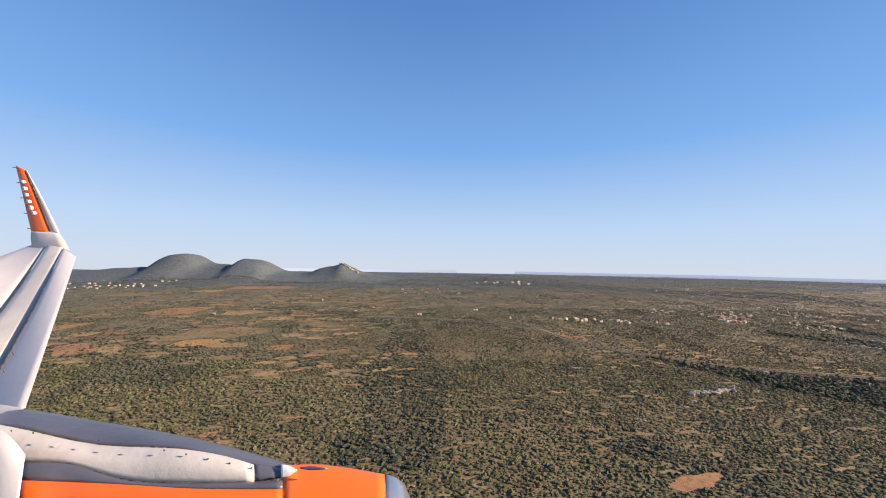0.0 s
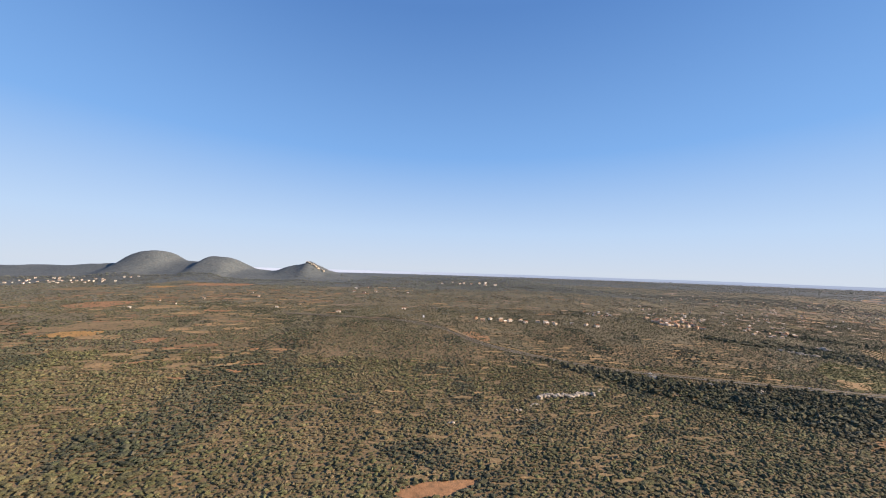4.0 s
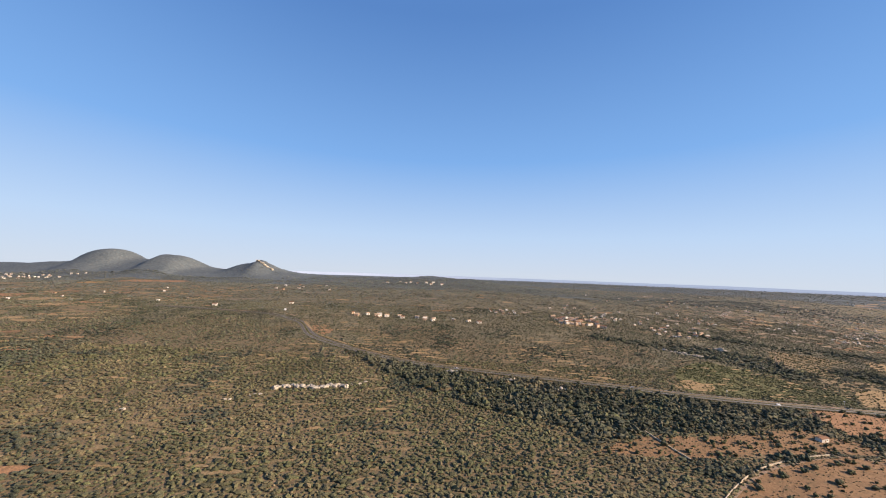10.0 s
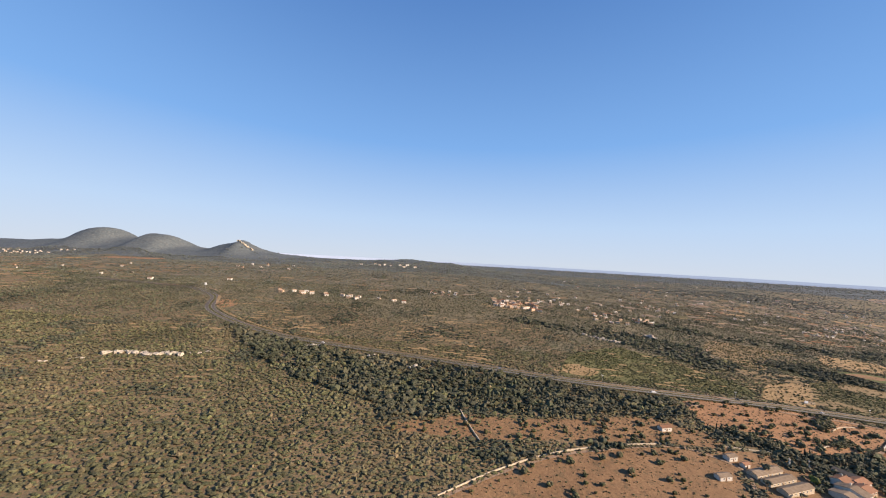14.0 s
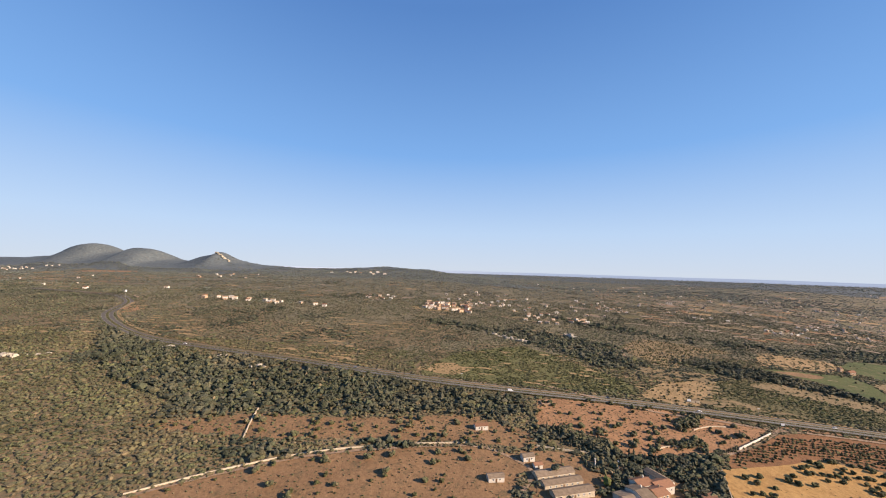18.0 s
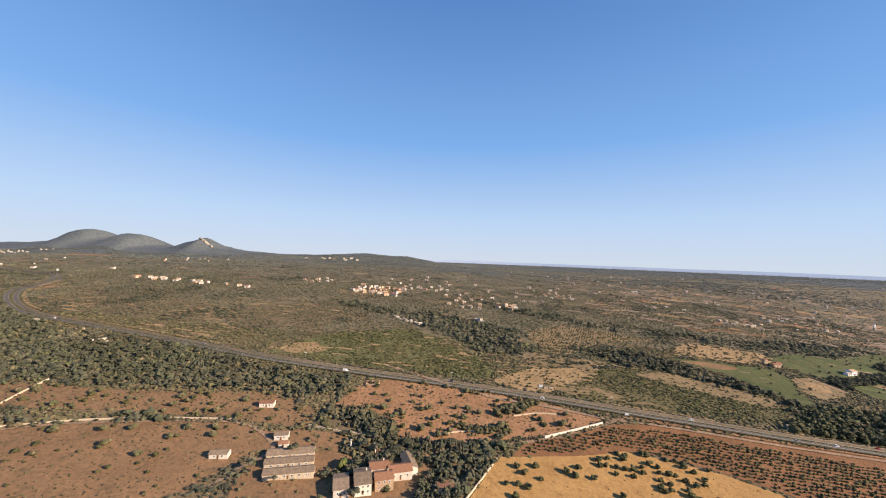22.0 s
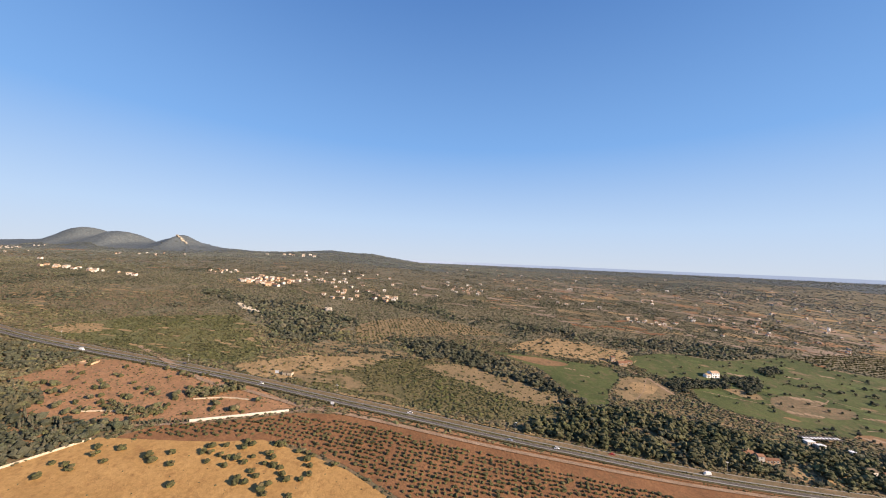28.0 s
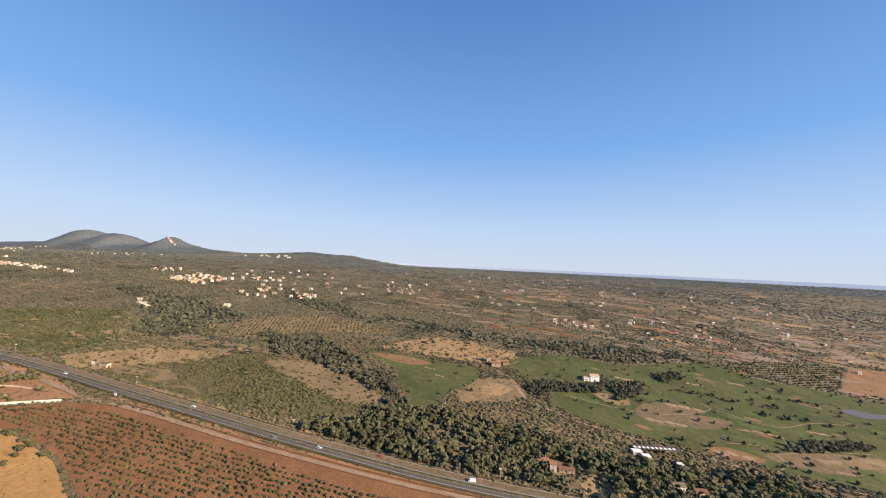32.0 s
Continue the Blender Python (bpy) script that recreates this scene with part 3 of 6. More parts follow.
BARE = []
streaks("bare_streaks", 260, -320, 380, 180, 470, TANSCRUB, 41, "thin bare tan streaks between the bushes")
streaks("bare_streaks", 70, -300, 380, 190, 460, PALE, 42, "thin pale dry streaks between the bushes")
streaks("bare_streaks", 240, 150, 900, 430, 780, TANSCRUB, 43, "thin bare tan streaks between the bushes")
streaks("bare_streaks", 60, 150, 900, 430, 780, PALE, 44, "thin pale dry streaks between the bushes")
streaks("bare_streaks", 150, 900, 1900, 560, 980, TANSCRUB, 45, "thin bare tan streaks between the bushes")
streaks("bare_streaks", 110, 900, 1130, 398, 492, TANSCRUB, 47, "thin bare tan streaks between the bushes")
streaks("bare_streaks", 40, 660, 1130, 398, 492, PALE, 48, "thin pale dry streaks between the bushes")
streaks("bare_streaks", 200, -560, -20, 330, 900, PALE, 49, "thin pale dry streaks between the bushes", 1.3, 2.4)
streaks("bare_streaks", 130, -560, 20, 330, 900, RED, 46, "thin orange-red bare streaks between the bushes", 1.2, 1.8)
streaks("bare_streaks", 220, -560, -30, 340, 900, TANSCRUB, 61, "tan bare strips between the bushes", 1.6, 2.4)
streaks("bare_streaks", 60, -560, -30, 340, 1000, PALE, 62, "pale dry fields between the bushes", 1.9, 3.0)

streaks("bare_streaks", 420, 1000, 2500, 700, 1350, FARFIELD, 51, "long brown field strips on the far plain", 2.4, 2.2)
streaks("bare_streaks", 260, 1000, 2500, 700, 1350, PALE, 52, "long pale field strips on the far plain", 2.0, 1.6)
streaks("bare_streaks", 180, 1050, 2300, 690, 1150, TILLED, 53, "long reddish field strips on the far plain", 2.2, 2.0)
streaks("bare_streaks", 150, -100, 1000, 700, 1250, FARFIELD, 54, "brown field strips below the ridge", 1.8, 2.0)
streaks("bare_streaks", 130, 600, 4200, 1500, 4300, FARFIELD, 55, "brown fields on the farthest plain", 9.0, 9.0)
streaks("bare_streaks", 110, 600, 4200, 1500, 4300, PALE, 56, "pale fields on the farthest plain", 7.0, 6.0)
streaks("bare_streaks", 90, 240, 700, 400, 560, PALE, 57, "pale dry streaks on the slope above the motorway", 1.3, 1.2)
for part_of_bank in ([(205, 552), (245, 492), (304, 448), (371, 419), (450, 407), (545, 400), (610, 394)], [(960, 399), (1040, 402), (1110, 404)]):
    strip("cutting_bank", part_of_bank, 4.0, PALE, 0.24, label="pale bare bank beside the motorway", category="bank")


# ---- vegetation ----
ICO_V, ICO_F = [], []
_bm = bmesh.new()
bmesh.ops.create_icosphere(_bm, subdivisions=1, radius=1.0)
ICO_V = np.array([v.co[:] for v in _bm.verts])
ICO_F = np.array([[v.index for v in f.verts] for f in _bm.faces])
_bm.free()
OCT_V = np.array([(1, 0, 0), (-1, 0, 0), (0, 1, 0), (0, -1, 0), (0, 0, 1), (0, 0, -1)], float)
OCT_F = np.array([(0, 2, 4), (2, 1, 4), (1, 3, 4), (3, 0, 4), (2, 0, 5), (1, 2, 5), (3, 1, 5), (0, 3, 5)])
DOME_V = np.array([(0.8 * math.cos(k * 1.2566), 0.8 * math.sin(k * 1.2566), -0.55) for k in range(5)] + [(math.cos(k * 1.2566 + 0.63), math.sin(k * 1.2566 + 0.63), 0.3) for k in range(5)] + [(0, 0, 1)])
DOME_F = np.array([f for k in range(5) for f in ((k, (k + 1) % 5, 5 + k), ((k + 1) % 5, 5 + (k + 1) % 5, 5 + k), (5 + k, 5 + (k + 1) % 5, 10))])
rng = np.random.default_rng(7)


def crowns(name, x, y, r, tall, mat, lift=0.55, label="", category="", uneven=0.52, coarse=0):
    """Many small uneven leafy clumps in one mesh."""
    n = len(x)
    if not n:
        return None
    base_v, base_f = (ICO_V, ICO_F) if coarse == 0 else (DOME_V, DOME_F) if coarse == 1 else (OCT_V, OCT_F)
    a = rng.uniform(0, 2 * np.pi, n)
    j = 1 + rng.uniform(-uneven, uneven, (n, len(base_v)))
    v = base_v[None] * j[..., None]
    ca, sa = np.cos(a)[:, None], np.sin(a)[:, None]
    wide = rng.uniform(0.7, 1.6, n)[:, None]
    vx, vy = (v[..., 0] * ca - v[..., 1] * sa) * wide, v[..., 0] * sa + v[..., 1] * ca
    rr = r[:, None]
    P = np.stack([x[:, None] + vx * rr, y[:, None] + vy * rr, land(x, y)[:, None] + (v[..., 2] + lift * 1.2) * rr * tall[:, None]], -1).reshape(-1, 3)
    F = (base_f[None] + (np.arange(n) * len(base_v))[:, None, None]).reshape(-1, 3)
    return tagged(new(name, mesh_of(name, P, F, mat, False)), label, category, "", "stuff")


def jittered(x0, x1, y0, y1, s):
    X, Y = np.meshgrid(np.arange(x0, x1, s), np.arange(y0, y1, s))
    X, Y = X.ravel() + rng.uniform(-0.5, 0.5, X.size) * s, Y.ravel() + rng.uniform(-0.5, 0.5, Y.size) * s
    return X, Y


MASK_X, MASK_Y, MASK_S = -1000, 60, 1.5
free_map = np.ones((1200, 2400))
for p, left in [(q, 0.22) for q in SPARSE] + [(q, 0.12) for q in BARE] + [(q, 0.0) for q in OPEN]:
    bx, by = [q[0] for q in p], [q[1] for q in p]
    i0, i1 = max(0, int((min(bx) - MASK_X) / MASK_S)), min(2400, int((max(bx) - MASK_X) / MASK_S) + 2)
    j0, j1 = max(0, int((min(by) - MASK_Y) / MASK_S)), min(1200, int((max(by) - MASK_Y) / MASK_S) + 2)
    if i1 > i0 and j1 > j0:
        cx, cy = np.meshgrid(MASK_X + (np.arange(i0, i1) + 0.5) * MASK_S, MASK_Y + (np.arange(j0, j1) + 0.5) * MASK_S)
        free_map[j0:j1, i0:i1][inside(p, cx, cy)] = left


def is_free(x, y):
    i, j = ((x - MASK_X) / MASK_S).astype(int), ((y - MASK_Y) / MASK_S).astype(int)
    within = (i >= 0) & (i < 2400) & (j >= 0) & (j < 1200)
    return ~within | (rng.uniform(0, 1, len(x)) < free_map[np.clip(j, 0, 1199), np.clip(i, 0, 2399)])


def scatter(x0, x1, y0, y1, near, far, s, r_lo, r_hi, cover):
    X, Y = jittered(x0, x1, y0, y1, s)
    d = away(FLIGHT, X, Y)
    keep = (d >= near) & (d < far) & ((Y > 60) | (near < 0)) & (np.hypot(X - 600, Y) < 4700)
    if near < 0:
        keep &= (d < 140) | (Y < np.interp(X, [p[0] for p in FLIGHT], [p[1] for p in FLIGHT]))
    else:
        keep &= (X > -1.75 * Y - 60) & (X < 1330 + 1.0 * Y)
    X, Y = X[keep], Y[keep]
    free = away(MOTORWAY, X, Y) > 8.0
    free &= is_free(X, Y) | inside(FARM_TREES, X, Y)
    X, Y = X[free], Y[free]
    wood = np.zeros(len(X), bool)
    WX, WY = X + 26 * (vnoise(X, Y, 17, 61) - 0.5), Y + 26 * (vnoise(X, Y, 17, 62) - 0.5)      # ragged edges
    for p in WOODS:
        wood |= inside(p, WX, WY)
    thin = inside(TAN_SCRUB, X, Y) | inside(CLEARING, X, Y)
    low = (inside(GREEN_FIELD, X, Y) | inside(LOW_SCRUB, X, Y)) & ~wood
    dens = 0.35 * vnoise(X, Y, 70, 1) + 0.35 * vnoise(X, Y, 22, 2) + 0.3 * vnoise(X, Y, 9, 3)
    west = sstep(60, -120, X) * sstep(330, 430, Y) * 0.12
    p = np.clip((dens - (0.62 - cover * 0.5) - west) * 3.5 + 0.45, 0.15, 0.95)
    ridge = sstep(-260, 260, X + 160 * (vnoise(X, Y, 70, 63) - 0.5)) * 0.75        # bare of single trees towards the far hills
    p = np.where(Y > 1150, np.where(X < 700, np.where(Y > 1190, ridge, 0.9), p * 0.7), p)
    p = np.where(inside(PINEWOOD, X, Y), 0.35, np.where(wood, np.where(dens > 0.36, 0.85, 0.45), np.where(thin, 0.24, np.where(low, np.where(dens > 0.40, 0.97, 0.45), np.where(inside(DARK_VALLEY, X, Y), 0.85, p)))))
    ok = rng.uniform(0, 1, len(X)) < p
    X, Y, wood, low, dens = X[ok], Y[ok], wood[ok], low[ok], dens[ok]
    r = (r_lo + (r_hi - r_lo) * rng.uniform(0, 1, len(X)) ** 1.8) * (0.8 + 0.5 * dens) * np.where(wood, rng.uniform(0.8, 1.6, len(X)), 1.0) * np.where(Y > 1150, 1.2, 1.0) * np.where(low, 0.88, 1.0)
    tall = rng.uniform(0.65, 1.1, len(X)) * (0.66 if near < 390 else 0.58 if near < 700 else 0.36 if near < 1300 else 0.20) * np.where(Y > 1180, 1.5, 1.0) * np.where(wood, 1.5, 1.0) * np.where(low, 0.95, 1.0)
    dark = (wood & (rng.uniform(0, 1, len(X)) < np.where(dens > 0.5, 0.8, 0.5))) | (vnoise(X, Y, 120, 5) > 0.86) | (vnoise(X, Y, 34, 15) > 0.76)
    dark &= ~low
    # crowns far from the flight get the leaf colour with haze in it
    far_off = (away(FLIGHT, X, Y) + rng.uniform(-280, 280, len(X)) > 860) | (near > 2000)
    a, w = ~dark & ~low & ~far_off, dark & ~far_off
    shape = 2 if near < 0 or near > 390 else 1
    # past the nearest band the bushes take the haze-greyed leaves
    crowns("scrub_bushes", X[a], Y[a], r[a], tall[a], MAQUIS if near < 390 else MIDSCRUB, label="olive-green maquis bushes covering the plain", category="bushes", coarse=shape)
    if near < 400:                           # side clumps make the nearer crowns ragged
        for k in range(1):
            o, q = rng.uniform(0, 6.28, w.sum()), r[w] * rng.uniform(0.6, 1.0, w.sum())
            crowns("woodland_clumps", X[w] + np.cos(o) * q, Y[w] + np.sin(o) * q, r[w] * rng.uniform(0.35, 0.6, w.sum()), tall[w], PINE, rng.uniform(0.9, 2.0, w.sum())[:, None], "ragged clumps of pine and oak", "trees", coarse=2)
    crowns("woodland", X[w], Y[w], r[w], tall[w], PINE, 0.8, "dark green pine and oak woodland", "trees", coarse=min(shape, 1))
    crowns("distant_woodland", X[far_off], Y[far_off], r[far_off], tall[far_off], FARWOOD, 0.8, "haze-tinted grey-green woodland on hills and far plain", "trees", coarse=shape)
    crowns("low_bushes", X[low], Y[low], r[low], tall[low], LOWBUSH, label="low yellow-green bushes", category="bushes")


scatter(-700, 1800, 60, 760, 140, 400, 2.2, 0.62, 1.50, 0.86)
scatter(-1150, 2200, 60, 1000, 400, 720, 3.1, 0.80, 1.8, 0.80)
scatter(-1600, 2800, 60, 1700, 720, 1300, 5.3, 1.2, 2.7, 0.66)
scatter(-2200, 3600, 60, 2400, 1300, 2000, 10.0, 1.8, 3.8, 0.56)
scatter(-2600, 4800, 60, 4400, 2000, 3500, 22.0, 2.8, 5.5, 0.55)
scatter(-2600, 5400, 60, 4800, 3500, 4700, 44.0, 3.6, 7.0, 0.55)
scatter(-900, 1700, -620, 340, -1, 600, 10.5, 1.4, 2.8, 0.55)


# ---- single trees ----
def blob(bm, c, r, tall, seed, sub=2):
    """A leafy clump with an uneven outline, added to bm."""
    got = bmesh.ops.create_icosphere(bm, subdivisions=sub, radius=1.0)["verts"]
    for v in got:
        n = noise.noise(v.co * 1.9 + Vector((seed, 0, 0))) * 0.45 + noise.noise(v.co * 4.5 + Vector((0, seed, 0))) * 0.3
        k = 1 + n
        v.co = Vector((c[0] + v.co.x * r * k, c[1] + v.co.y * r * k, c[2] + v.co.z * r * tall * k))


def limb(bm, a, b, ra, rb, sides=6):
    a, b = Vector(a), Vector(b)
    d = (b - a).normalized()
    u = d.orthogonal().normalized()
    w = d.cross(u)
    rings = [[bm.verts.new(p + (u * math.cos(k * 2 * math.pi / sides) + w * math.sin(k * 2 * math.pi / sides)) * r) for k in range(sides)] for p, r in ((a, ra), (b, rb))]
    for k in range(sides):
        bm.faces.new((rings[0][k], rings[0][(k + 1) % sides], rings[1][(k + 1) % sides], rings[1][k]))


def tree(name, seed, size, height, mat, label, category="tree", shape="round"):
    r = random.Random(seed)
    top = thing(name, 0, 0, z=-300, label=label, category=category)
    bm = bmesh.new()
    stem = height * (0.42 if shape == "high" else 0.22 if shape == "round" else 0.15)
    limb(bm, (0, 0, -0.3), (0.1, 0.05, stem), 0.17 * size, 0.11 * size)
    for k in range(3):
        a = k * 2.1 + r.random()
        limb(bm, (0.1, 0.05, stem * 0.9), (math.cos(a) * size * 0.5, math.sin(a) * size * 0.5, height * 0.62), 0.09 * size, 0.04 * size, 5)
    part("trunk", bm, BARK, top)
    bm = bmesh.new()
    if shape == "cypress":
        for k in range(5):
            t = k / 4
            blob(bm, (r.uniform(-0.08, 0.08), r.uniform(-0.08, 0.08), height * (0.16 + 0.7 * t)), size * (0.5 - 0.3 * t * t), 1.9, seed + k, 1)
    else:
        for k in range(8):
            a, q = r.uniform(0, 6.28), r.uniform(0.15, 0.75) if k else 0.0
            h = height * (r.uniform(0.30, 0.74) if shape == "round" else r.uniform(0.68, 0.88))
            blob(bm, (math.cos(a) * q * size, math.sin(a) * q * size, h), size * r.uniform(0.42, 0.66), 0.75 if shape == "round" else 0.6, seed * 3 + k, 2 if k < 3 else 1)
    part("crown", bm, mat, top)
    return top


OLIVES = [tree("olive_tree", 11 + k, 1.75, 2.7, OLIVE, "small grey-green olive tree on dry ground") for k in range(4)]
CAROBS = [tree("carob_tree", 31 + k, 2.3, 3.1, MAQUIS, "broad dark green carob tree on bare earth") for k in range(3)]
PINES = [tree("pine_tree", 51 + k, 2.3, 6.2, PINE, "dark green pine tree with a rounded crown", shape="high") for k in range(3)]
CYPRESS = [tree("cypress_tree", 71, 1.5, 5.5, PINE, "slim dark cypress tree", shape="cypress")]
LAWNS = [tree("golf_tree", 81 + k, 1.9, 4.0, PINE, "dark green tree standing on the golf course") for k in range(3)]
dice = random.Random(5)
GARDEN = (787, 271)
planted = [0]


def plant(kinds, x, y, group, lo=0.8, hi=1.25):
    k = kinds[planted[0] % len(kinds)]
    planted[0] += 1
    s = dice.uniform(lo, hi)
    ob = copy_thing(k, pose(x, y, float(land(x, y)) + 0.1, 0, 0, dice.uniform(0, 360)) @ Matrix.Scale(s, 4))
    return tagged(ob, group=group)


STRAW_NEAR = [(879, 299), (890, 302), (883, 295), (892, 293), (907, 303), (912, 301), (922, 302), (915, 309), (873, 284), (879, 285), (884, 284), (877, 276), (934, 292), (987, 305), (976, 302), (929, 320), (935, 323), (928, 315)]
STRAW_MID = [(932, 316), (947, 329), (945, 325), (943, 330), (938, 316), (943, 316), (936, 310), (946, 311), (948, 317), (953, 316), (959, 334), (962, 334), (960, 326), (954, 321), (964, 324), (973, 333), (978, 334), (982, 333)]
STRAW_FAR = [(981, 329), (985, 326), (996, 331), (963, 319), (968, 319), (972, 319), (961, 312), (958, 306), (965, 310), (976, 316), (988, 320), (986, 316), (980, 313), (974, 308), (973, 304), (963, 305), (959, 303)]
for x, y in STRAW_NEAR + STRAW_MID + STRAW_FAR:
    plant(OLIVES, x, y, "trees on the straw field", 0.85, 1.25)
for x, y in [(804, 329), (803, 311), (789, 314), (781, 319), (790, 332), (820, 342), (825, 330), (847, 351), (856, 348), (868, 351), (870, 336), (870, 323), (888, 368), (899, 353), (918, 367), (913, 351), (835, 307), (838, 320), (820, 316), (845, 338)]:
    plant(CAROBS, x, y, "trees on the red field", 0.9, 1.4)
for x, y in [(650, 263), (663, 268), (689, 277), (703, 282), (663, 253), (685, 251), (708, 275), (640, 238), (687, 267), (609, 232), (597, 239), (621, 226), (758, 307), (756, 322), (627, 255)]:
    plant(CAROBS, x, y, "trees on the dry field", 0.8, 1.2)
for x, y in [(1377, 637), (1381, 606), (1400, 612), (1414, 606), (1457, 636), (1452, 618), (1451, 594), (1432, 595), (1486, 644), (1499, 643), (1469, 603), (1432, 591), (1406, 588), (1560, 684), (1483, 600), (1366, 550), (1343, 512), (1335, 508), (1360, 512), (1483, 667), (1458, 669), (1514, 638), (1444, 513), (1425, 522), (1185, 506)]:
    plant(LAWNS, x, y, "trees on the golf course")


def sow(poly, n, kinds, group, lo, hi, gap=3.0, avoid=()):
    """Single trees at random spots inside an outline."""
    xs, ys = [p[0] for p in poly], [p[1] for p in poly]
    done, tries = [], 0
    while len(done) < n and tries < n * 40:
        tries += 1
        x, y = dice.uniform(min(xs), max(xs)), dice.uniform(min(ys), max(ys))
        if inside(poly, np.array([x]), np.array([y]))[0] and all((x - a) ** 2 + (y - b) ** 2 > gap * gap for a, b in done):
            if any(inside(q, np.array([x]), np.array([y]))[0] for q in avoid):
                continue
            done.append((x, y))
            plant(kinds, x, y, group, lo, hi)


sow(RED_FIELD, 75, OLIVES + CAROBS[:1], "trees on the red field", 0.55, 1.1)
sow(DRY_FIELD, 42, OLIVES, "trees on the dry field", 0.45, 0.9)
sow(DRY_STRIP, 60, CAROBS + OLIVES, "trees on the dry strip", 0.6, 1.1)
sow(GOLF, 210, LAWNS, "trees on the golf course", 0.35, 0.85, 6.0, [POND])
for line, n in (([(1367, 605), (1398, 609), (1423, 612), (1447, 613)], 20), ([(1433, 597), (1454, 599), (1473, 604)], 9), ([(1483, 645), (1521, 656)], 8), ([(1330, 502), (1368, 505), (1420, 514)], 12), ([(1440, 708), (1500, 700), (1552, 704)], 14)):
    pts = curve(line, 1.0)
    for k in range(n):
        p = pts[int((k + dice.random()) / n * (len(pts) - 1))]
        plant(LAWNS, p.x + dice.uniform(-2, 2), p.y + dice.uniform(-2.5, 2.5), "trees on the golf course", 0.3, 0.75)
sow(GOLF_WEST, 6, LAWNS, "trees on the golf course", 0.5, 0.8, 6.0)
sow(PALE_FIELD, 16, OLIVES, "trees on the pale field", 0.5, 0.8)
sow(YARD, 14, PINES[:2] + CAROBS[:1], "trees around the farm", 0.7, 1.1, 5.0)
for k in range(14):
    plant(CYPRESS, 873 + k * 1.9, 319 + k * 1.05, "cypresses along the white wall", 0.45, 0.7)
for k in range(12):
    plant(CYPRESS, 812 + k * 3.2 + dice.uniform(-1, 1), 300 + dice.uniform(-4, 6), "cypresses beside the farm", 0.7, 1.1)
garden_tree = tree("garden_tree", 95, 3.2, 5.0, FRESH, "bright yellow-green tree beside the farm sheds")
garden_tree.matrix_basis = pose(GARDEN[0], GARDEN[1], float(land(*GARDEN)), 0, 0, 30)
sow(FARM_WOOD, 26, CYPRESS, "cypresses beside the farm", 0.6, 1.1, 2.5)
for ob in OLIVES + CAROBS + PINES + CYPRESS + LAWNS:     # the patterns themselves stand in the pine wood
    k = len(ob.name)
    x, y = 1110 + dice.uniform(0, 90), 425 + dice.uniform(-6, 14)
    ob.matrix_basis = pose(x, y, float(land(x, y)), 0, 0, k * 40)


# planted rows and thickets
def rows(poly, spacing, turn, r, mat, name, label, gap=0.06):
    ca, sa = math.cos(radians(turn)), math.sin(radians(turn))
    cx, cy = np.mean([p[0] for p in poly]), np.mean([p[1] for p in poly])
    U, V = np.meshgrid(np.arange(-300, 300, spacing), np.arange(-200, 200, spacing))
    U, V = U.ravel() + rng.normal(0, 0.4, U.size), V.ravel() + rng.normal(0, 0.4, U.size)
    X, Y = cx + U * ca - V * sa, cy + U * sa + V * ca
    ok = inside(poly, X, Y) & (rng.uniform(0, 1, X.size) > gap)
    n = ok.sum()
    crowns(name, X[ok], Y[ok], rng.uniform(0.75, 1.15, n) * r, rng.uniform(0.7, 1.0, n), mat, 0.7, label, "trees")


rows(ORCHARD_TREES, 3.3, 4.6, 0.95, OLIVE, "orchard_trees", "small olive trees planted in straight rows")
rows(CLEARING, 4.2, 28.0, 0.85, LOWBUSH, "planted_shrubs", "young shrubs planted in rows on tan earth", 0.15)
rows(OLIVE_GROVE, 5.0, 32.0, 1.3, OLIVE, "grove_trees", "grey-green grove trees in straight rows")
rows(BROWN_FIELD, 30.0, 10.0, 0.8, OLIVE, "field_shrubs", "few low shrubs on the brown field", 0.4)


def thicket(poly, s, r_lo, r_hi, mat, name, label, tall=1.0, keep=0.9):
    xs, ys = [p[0] for p in poly], [p[1] for p in poly]
    X, Y = jittered(min(xs), max(xs), min(ys), max(ys), s)
    ok = inside(poly, X, Y) & (rng.uniform(0, 1, X.size) < keep)
    n = ok.sum()
    crowns(name, X[ok], Y[ok], rng.uniform(r_lo, r_hi, n), rng.uniform(0.8, 1.2, n) * tall, mat, 0.8, label, "trees")


def roadside(side, jitter, gap, r_lo, r_hi, x0, x1, name, label):
    """Low bushes along the motorway, side metres off its middle."""
    pts = curve(MOTORWAY, gap)
    X, Y = [], []
    for i in range(1, len(pts) - 1):
        d = (pts[i + 1] - pts[i - 1]).normalized()
        o = side + rng.uniform(-jitter, jitter)
        if x0 < pts[i].x < x1 and rng.uniform() < 0.8:
            X.append(pts[i].x - d.y * o)
            Y.append(pts[i].y + d.x * o)
    n = len(X)
    crowns(name, np.array(X), np.array(Y), rng.uniform(r_lo, r_hi, n), rng.uniform(0.7, 1.0, n), LOWBUSH, 0.5, label, "bushes", coarse=1)


roadside(0.0, 0.35, 1.3, 0.35, 0.65, 100, 1500, "median_bushes", "dark green oleander bushes along the median")
roadside(7.2, 0.8, 1.8, 0.3, 0.8, 240, 1500, "verge_bushes", "low green bushes along the motorway verge")
roadside(-7.2, 0.8, 2.2, 0.3, 0.8, 240, 1500, "verge_bushes", "low green bushes along the motorway verge")


